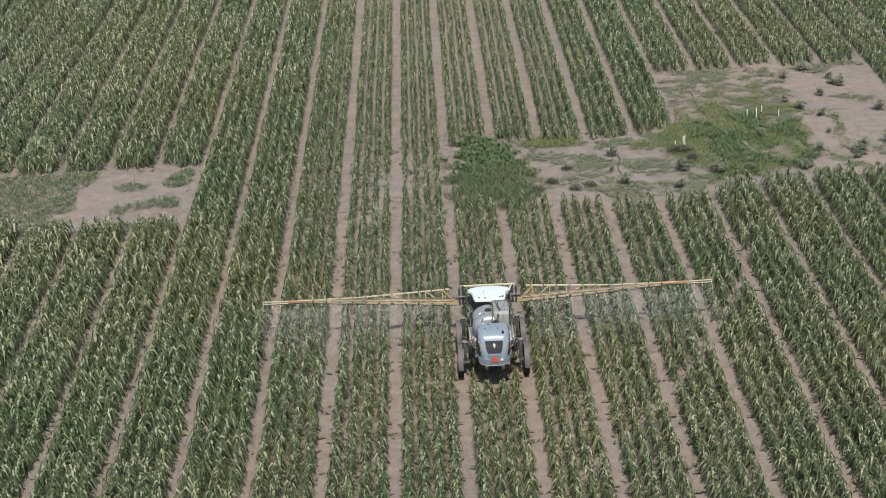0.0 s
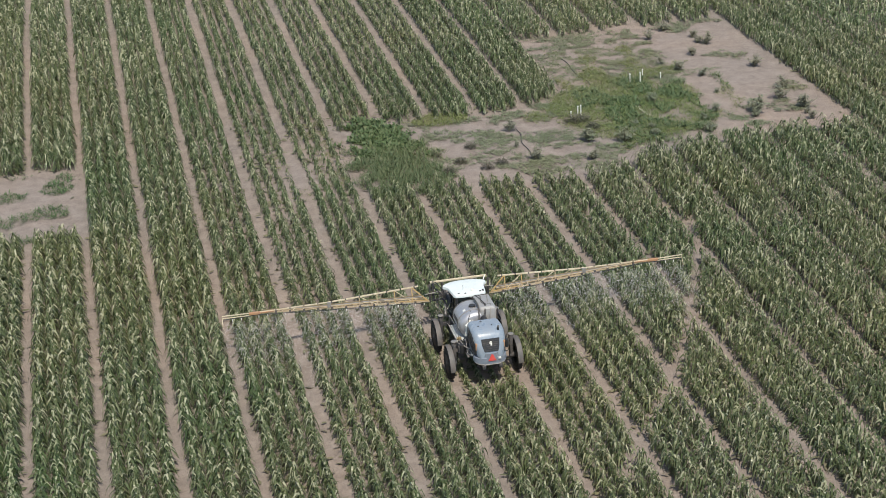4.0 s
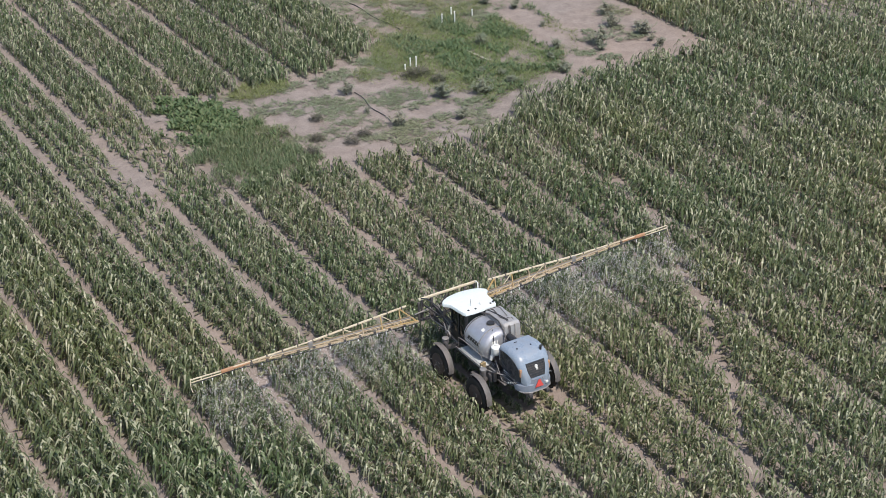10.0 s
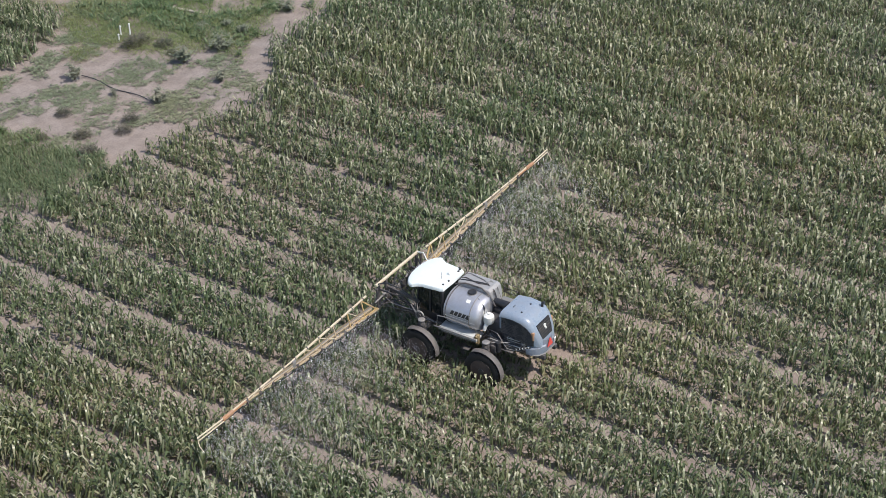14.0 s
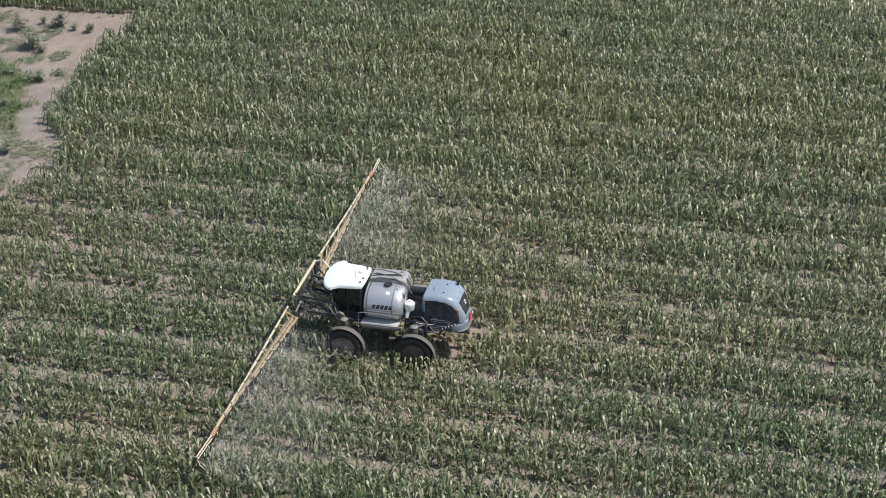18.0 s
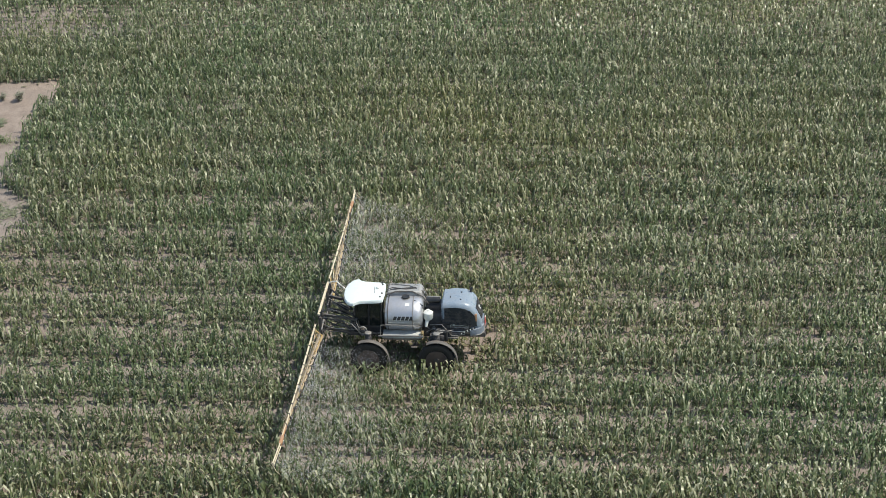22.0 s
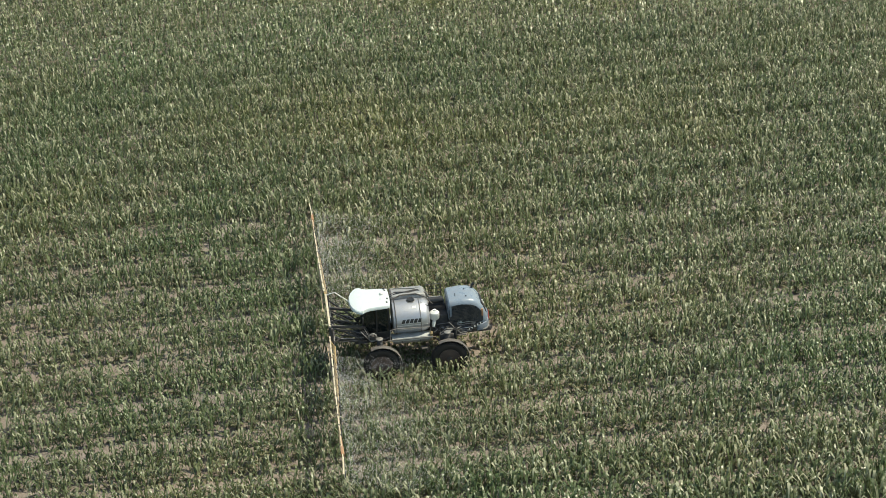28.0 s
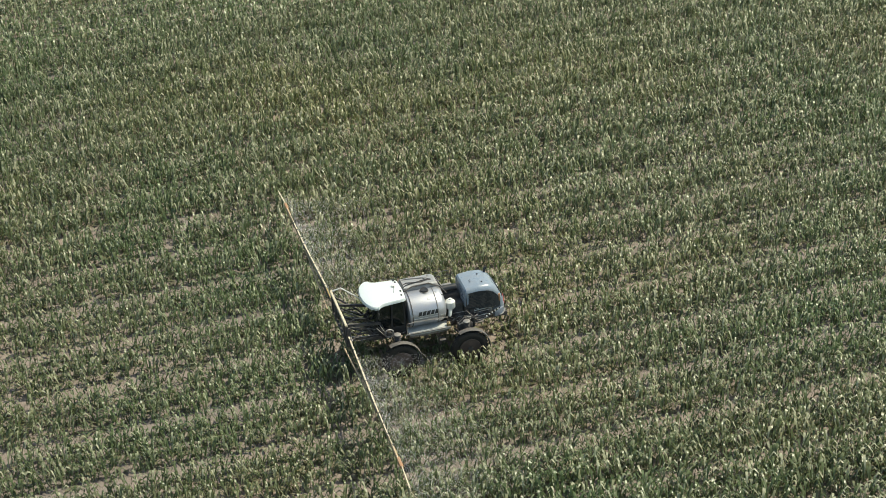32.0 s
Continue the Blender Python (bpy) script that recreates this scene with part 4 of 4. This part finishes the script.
        def lo2(x):
            return Vector((s * x, 0.06 + 0.03 * (x - 7.6), 2.40 + 0.045 * (x - 7.6)))

        part("outer_top_rail", bar(up2(7.6), up2(11.6), 0.052, 0.052), CREAM, w)
        part("outer_low_rail", bar(lo2(7.6), lo2(11.6), 0.05, 0.05), TAN, w)
        for i, x in enumerate(np.arange(7.9, 11.5, 0.6)):
            part("lattice", bar(lo2(x), up2(x + 0.3), 0.026, 0.026), TAN, w)
            part("lattice", bar(up2(x + 0.3), lo2(min(x + 0.6, 11.6)), 0.03, 0.03), CREAM, w)
        part("tip_hinge", box(min(s * 11.5, s * 12.15), max(s * 11.5, s * 12.15), 0.08, 0.22, 2.54, 2.70, 0.03), ORANGE, w, "orange tip hinge")
        part("tip_ram", bar((s * 10.7, 0.13, 2.62), (s * 12.0, 0.15, 2.60), 0.07, 0.06), ORANGE, w)
        part("tip_rail", bar((s * 12.1, 0.15, 2.66), (s * 13.65, 0.22, 2.66), 0.045, 0.045), CREAM, w)
        part("tip_rail", bar((s * 12.1, 0.12, 2.54), (s * 13.65, 0.20, 2.52), 0.035, 0.035), CREAM, w)
        for x in (12.6, 13.1, 13.65):
            part("tip_upright", bar((s * x, 0.18, 2.52), (s * x, 0.19, 2.67), 0.03, 0.03), CREAM, w)
        part("tip_guard", tube([(s * 13.65, 0.2, 2.52), (s * 13.68, 0.1, 2.3), (s * 13.66, -0.05, 2.12)], 0.016, 5), CREAM, w)
        # clamps, feed pipes and hose loops tied to the lattice
        part("lower_chord", bar(low(1.85) + Vector((0, 0.0, 0.07)), low(3.6) + Vector((0, 0, 0.07)), 0.05, 0.04), YELLOW, w, "deep yellow inner chord")
        for x in np.arange(2.6, 11.4, 0.8):
            p, q = (low(x), top(x)) if x < 7.4 else (lo2(x), up2(x))
            part("clamp", bar(p + Vector((-0.05 * s, -0.03, 0)), p + Vector((0.07 * s, -0.03, 0)), 0.10, 0.10), DARK, w)
            part("tie", bar(q + Vector((-0.03 * s, 0, 0)), q + Vector((0.03 * s, 0, 0)), 0.08, 0.08), DARK, w)
        for k, x in enumerate(np.arange(8.0, 11.2, 0.8)):
            part("feed_loop", tube([lo2(x) + Vector((0, 0.05, 0.0)), lo2(x + 0.2) + Vector((0, 0.08, 0.16)), lo2(x + 0.5) + Vector((0, 0.05, 0.14)), lo2(x + 0.7) + Vector((0, 0.02, 0.0))], 0.022, 5), (DARK, STEM)[k % 2], w)
        for k in range(4):
            part("tied_hose", tube([low(2.2) + Vector((0, 0.06, 0.12 + 0.08 * k)), low(4.8) + Vector((0, 0.08, 0.10 + 0.07 * k)), low(7.4) + Vector((0, 0.04, 0.06 + 0.05 * k)), lo2(9.6) + Vector((0, 0.04, 0.05 + 0.04 * k)), lo2(11.4) + Vector((0, 0.04, 0.05 + 0.03 * k))], 0.032, 6), (STEM, TAN, STEEL, STEM)[k], w, "dusty hose tied along the boom")
        # spray line with its nozzles
        line = part("spray_line", tube([low(1.9) + Vector((0, -0.06, -0.08)), low(7.4) + Vector((0, -0.06, -0.08)), lo2(11.5) + Vector((0, -0.05, -0.07)), (s * 13.6, 0.14, 2.46)], 0.022, 6), BLACK, w)
        for x in np.arange(2.1, 13.6, 0.5):
            p = low(x) if x < 7.5 else lo2(x) if x < 11.6 else Vector((s * x, 0.17, 2.53))
            q = p + Vector((0, -0.06, -0.08))
            part("nozzle", tube([q, q - Vector((0, 0, 0.14))], [0.03, 0.016], 6), PVC if int(x * 2) % 3 else BLACK, line)
        for k in range(3):
            part("wing_hose", tube([(s * (1.2 + 0.1 * k), -0.12, 2.4), (s * 2.2, -0.05, 2.25 + 0.1 * k), low(4.0) + Vector((0, 0.1, 0.2 + 0.05 * k)), low(6.6 - k) + Vector((0, 0.06, 0.10))], 0.018, 5), BLACK, w)

    for part_ in (hood, bump, *hood.children_recursive, *bump.children_recursive):
        for v in part_.data.vertices:
            v.co.y = -5.9 + (v.co.y + 5.9) * 0.925
            v.co.x *= 0.93
    wing(-1)
    wing(1)


build_sprayer()

# ------------------------------------------------------------ the spray


def build_spray():
    """Fine falling drops under both wings, drifting back along the beds."""
    n = 180000
    g = np.random.default_rng(61)
    x = g.uniform(2.6, 13.7, n) * g.choice([-1, 1], n)
    u = g.random(n) ** 1.25
    gust = 0.7 + 0.3 * wave(x, 0 * x, 2.2, 62)
    y = -0.08 - 6.0 * u**1.25 * np.clip(gust, 0.25, 1.3) * g.uniform(0.5, 1.25, n) + g.normal(0, 0.05, n)
    z = 2.35 - 0.85 * np.sqrt(u) + g.normal(0, 0.10, n)
    mid = np.stack([x + g.normal(0, 0.10, n), y, z], 1)
    way = np.stack([g.normal(0, 0.35, n), -0.55 - 0.5 * u, -1.0 + 0.55 * u], 1)
    way *= (g.uniform(0.005, 0.009, n) / np.linalg.norm(way, axis=1))[:, None]
    side = g.normal(0, 1, (n, 3))
    side *= (g.uniform(0.0016, 0.0030, n) / np.linalg.norm(side, axis=1))[:, None]
    v = np.stack([mid - way - side, mid - way + side, mid + way], 1).reshape(-1, 3)
    strips("spray_drops", v, np.zeros((0, 4), int), np.arange(3 * n).reshape(-1, 3), DROP, "pale fine spray falling behind the unfolded boom", "spray")


build_spray()

# ------------------------------------------------------------ weeds and bushes of the clearing


def scatter(n, x0, x1, d0, d1, rule):
    x, d = rng.uniform(x0, x1, n), rng.uniform(d0, d1, n)
    ok = rule(x, d)
    return x[ok], d[ok] + Y0


def tufts(name, x, y, per, tall, spread, width, mat, label, category, reach=0.6, flat=0.0):
    """Clumps of leaves about given feet, as one growth."""
    n = len(x)
    who = np.repeat(np.arange(n), per)
    m = len(who)
    size = rng.uniform(0.55, 1.25, n)[who]
    az = rng.uniform(0, 2 * math.pi, m)
    r = spread * size * np.sqrt(rng.random(m)) * 0.8
    root = np.stack([x[who] + r * np.cos(az), y[who] + r * np.sin(az), rng.random(m) * tall * size * 0.35 * (1 - flat)], 1)
    length = tall * size * rng.uniform(0.5, 1.1, m)
    rise = rng.uniform(0.6, 1.3, m) * (1 - flat)
    v, q, t = blades(root, az + rng.normal(0, 0.7, m), length, width * rng.uniform(0.6, 1.3, m), rise, rise * rng.uniform(0.4, 1.2, m), reach, joints=2)
    return strips(name, v, q, t, mat, label, category)


def build_weeds():
    clear = lambda x, d: inside(x, d, CLEARING)
    # fresh green grass about the stakes
    green = lambda x, d: clear(x, d) & (np.exp(-(((x - 22.5) / 6.0) ** 2) - ((d + 4.0) / 10.5) ** 2) + np.exp(-(((x - 17.5) / 2.6) ** 2) - ((d + 5) / 5) ** 2) + 0.30 * wave(x, d, 5, 41) + 0.25 * rng.uniform(-1, 1, len(x)) > 0.60)
    x, y = scatter(30000, 12, 31, -15, 11, green)
    tufts("green_grass", x, y, 5, 0.34, 0.16, 0.030, GRASS, "fresh green grass about the white stakes", "grass")
    x, y = scatter(3400, 17, 30.5, -13.5, 1.5, lambda x, d: green(x, d) & (wave(x, d, 5, 44) > -0.1))
    tufts("green_weeds", x, y, 9, 0.50, 0.22, 0.070, FRESH, "green broad-leaved weeds among the grass", "weeds")
    # low greyish mats over the bare soil
    mats = lambda x, d: clear(x, d) & (((x < 27.5) & (d > -1.5) & (wave(x, d, 8, 47) > -0.9)) | ((x < 17) & (d < -2) & (wave(x, d, 6, 45) > -0.2)) | (wave(x, d, 7, 46) > 0.7))
    cx, cy = scatter(2300, 3, 36, -18, 15, mats)
    k = 20
    sx, sy = rng.uniform(0.35, 0.95, (2, len(cx)))
    a = rng.uniform(0, 6.28, (len(cx), k))
    r = np.sqrt(rng.random((len(cx), k)))
    x, y = (cx[:, None] + sx[:, None] * r * np.cos(a)).ravel(), (cy[:, None] + 0.75 * sy[:, None] * r * np.sin(a)).ravel()
    tufts("dry_weed_mats", x, y, 4, 0.24, 0.12, 0.060, DRYMAT, "low grey-green dry weed mats on bare soil", "weeds", 0.9, 0.45)
    # the strip of weeds ahead of the sprayer: tall grass, then broad leaves
    x, y = scatter(6500, -4.0, 5.6, -19, -6, lambda x, d: (0.35 * wave(x, d, 3, 48) + 0.35 * rng.uniform(-1, 1, len(x)) + np.exp(-(((x - 1.4) / 3.0) ** 4) - ((d + 12.6) / 4.6) ** 4)) > 0.60)
    tufts("tall_grass", x, y, 9, 0.70, 0.16, 0.034, FRESH, "tall soft green grass growing where corn failed", "grass", 0.42)
    x, y = scatter(1700, -2.0, 4.4, -10.5, 0.0, lambda x, d: (0.45 * wave(x, d, 2.4, 49) + 0.25 * rng.uniform(-1, 1, len(x)) + np.exp(-(((x - 1.3) / 2.2) ** 4) - ((d + 5.4) / 4.0) ** 4)) > 0.60)
    tufts("broadleaf_weeds", x, y, 13, 0.55, 0.26, 0.115, WEED, "knee-high broad-leaved green weeds", "weeds", 0.55)
    x, y = scatter(5000, -7.5, 4.5, -18, -0.5, lambda x, d: wave(x, d, 4, 50) > 0.55)
    tufts("thin_grass", x, y, 4, 0.26, 0.12, 0.026, GRASS, "thin pale green grass between failing plants", "grass")
    x, y = scatter(2500, 3, 9, -4.5, 0, lambda x, d: np.exp(-(((x - 6.5) / 2.6) ** 2) - ((d + 3) / 1.6) ** 2) > 0.5)
    tufts("bright_grass", x, y, 4, 0.36, 0.16, 0.03, GRASS, "soft bright grass at the corn's edge", "grass")
    # the patch across the field
    x, y = scatter(7000, -45, -21.6, -17.5, -5, lambda x, d: (wave(x, d, 6, 51) > 0.35) | (x + 2.5 * wave(x, d, 5, 52) < -30))
    tufts("patch_grass", x, y, 5, 0.42, 0.16, 0.04, WEED, "dark green grass in a bare patch", "grass")


build_weeds()


def build_bush(seed, size):
    g = random.Random(seed)
    bush = tagged(new("bush"), "low grey-green leafy bush on bare soil", "bush", "bushes in the clearing")
    stems, roots, az, ln = [], [], [], []
    for _ in range(11):
        a, e, l = g.uniform(0, 6.28), g.uniform(0.75, 1.45), size * g.uniform(0.5, 0.85)
        p = [Vector((0, 0, -0.05))]
        for k in range(1, 4):
            a += g.uniform(-0.3, 0.3)
            p.append(p[-1] + l / 3 * Vector((math.cos(a) * math.cos(e), math.sin(a) * math.cos(e), math.sin(e))))
        stems.append(tube(p, [0.02, 0.015, 0.01, 0.005], 4))
        for _ in range(30):
            t = g.uniform(0.5, 3)
            i = min(int(t), 2)
            q = p[i].lerp(p[i + 1], t - i)
            roots.append(tuple(q + Vector((g.gauss(0, 0.10), g.gauss(0, 0.10), abs(g.gauss(0, 0.07))))))
            az.append(g.uniform(0, 6.28))
            ln.append(size * g.uniform(0.08, 0.18))
    part("stem", joined(*stems), STEM, bush)
    n = len(roots)
    v, q, t = blades(np.array(roots), np.array(az), np.array(ln), 0.5 * np.array(ln), rng.uniform(0.2, 0.9, n), rng.uniform(0.3, 0.9, n), 0.9)
    crown = strips("crown", v, q, t, BUSH, "", "", "")
    crown.parent = bush
    return bush


BUSHES = [(30.4, 13.3), (32.1, 10.5), (32.5, 8.3), (32.0, 8.9), (30.4, 5.7), (27.1, 4.3), (28.4, 11.4), (27.9, 2.4), (29.2, 0.3), (34.2, 1.4), (28.8, -4.0), (34.1, -4.6), (33.0, -6.8), (34.4, -8.0), (33.9, -9.4), (33.6, -10.6), (33.4, -11.8), (30.0, -9.2), (29.6, -10.1), (27.2, -8.2), (25.7, -9.7), (25.2, -12.0), (23.3, -4.3), (15.3, -14.6), (11.4, -13.2), (10.7, -10.4), (11.1, -6.9), (18.6, -12.0), (21.4, -10.2), (16.1, -11.1), (20.4, -8.9), (21.0, -11.6)]
kinds = [build_bush(s, z) for s, z in ((1, 1.15), (2, 0.95), (3, 1.35))]
for i, (x, d) in enumerate(BUSHES):
    m = pose(x, d + Y0, 0, 0, 0, 47 * i)
    if i < 3:
        kinds[i].matrix_basis = m
    else:
        copy_thing(kinds[i % 3], m @ Matrix.Diagonal((*[0.62 + 0.16 * ((i * 7) % 5)] * 3, 1)))


def build_scrub(seed):
    """A round dark dry tumbleweed-like clump."""
    g = np.random.default_rng(seed)
    ob = tagged(new("dry_clump"), "round dull brown-green dry clump on soil", "weed clump", "dry clumps in the clearing")
    n = 420
    a, e, r = g.uniform(0, 6.28, n), g.uniform(0, 1.4, n), 0.5 * g.random(n) ** 0.4
    root = np.stack([r * np.cos(a) * np.cos(e), r * np.sin(a) * np.cos(e), 0.75 * r * np.sin(e)], 1)
    v, q, t = blades(root, a + g.normal(0, 0.6, n), g.uniform(0.10, 0.24, n), g.uniform(0.018, 0.04, n), g.uniform(0.3, 1.0, n), g.uniform(0.1, 0.6, n))
    s = strips("crown", v, q, t, SCRUB, "", "", "")
    s.parent = ob
    return ob


first = build_scrub(3)
for i, (x, d) in enumerate([(7.4, -9.6), (7.6, -14.0), (4.7, -14.1), (4.6, -10.6), (6.0, -12.4), (17.2, -8.6), (16.6, -9.8), (8.8, -13.4)]):
    m = pose(x, d + Y0, 0, 0, 0, 60 * i)
    if i == 0:
        first.matrix_basis = m
    else:
        copy_thing(first, m @ Matrix.Diagonal((*[0.8 + 0.2 * (i % 3)] * 3, 1)))


copy_thing(first, pose(16.5, -6.9 + Y0, 0) @ Matrix.Diagonal((2.2, 1.5, 1.5, 1)))


def build_stake(h):
    st = tagged(new("marker_stake"), "white plastic marker stake standing in grass", "stake", "white marker stakes")
    part("tube", tube([(0, 0, -0.1), (0, 0, h)], 0.045, 10), PVC, st)
    part("cap", tube([(0, 0, h - 0.02), (0, 0, h + 0.05)], [0.062, 0.055], 10), PVC, st)
    return st


for x, d, h in ((24.6, 1.8, 0.75), (23.2, 0.8, 0.85), (23.8, 0.0, 1.25), (17.0, -6.0, 1.25), (16.3, -5.7, 0.6), (17.0, -5.2, 0.8), (25.8, 0.8, 0.6)):
    build_stake(0.8 * h).matrix_basis = pose(x, d + Y0, 0, 2, -1, 0)

board = tagged(new("board"), "weathered pale board lying on the ground", "board")
part("plank", box(-0.10, 0.10, -1.3, 1.3, 0.0, 0.05, 0.008), WOOD, board)
part("batten", box(-0.12, 0.12, 0.7, 0.85, 0.05, 0.09, 0.006), WOOD, board)
board.matrix_basis = pose(21.9, -6.1 + Y0, 0.03, 0, 0, 8)
for (x0, d0), (x1, d1) in (((11.6, -7.0), (11.2, -12.5)), ((19.6, 8.5), (19.9, 1.2)), ((22.6, -1.0), (22.2, -4.6))):
    hose = tagged(link("irrigation_hose", tube([(x0 + (x1 - x0) * t + 0.12 * math.sin(9 * t), Y0 + d0 + (d1 - d0) * t, 0.05) for t in np.linspace(0, 1, 14)], 0.03, 6), BLACK), "black irrigation hose lying on the soil", "hose", "irrigation hoses")
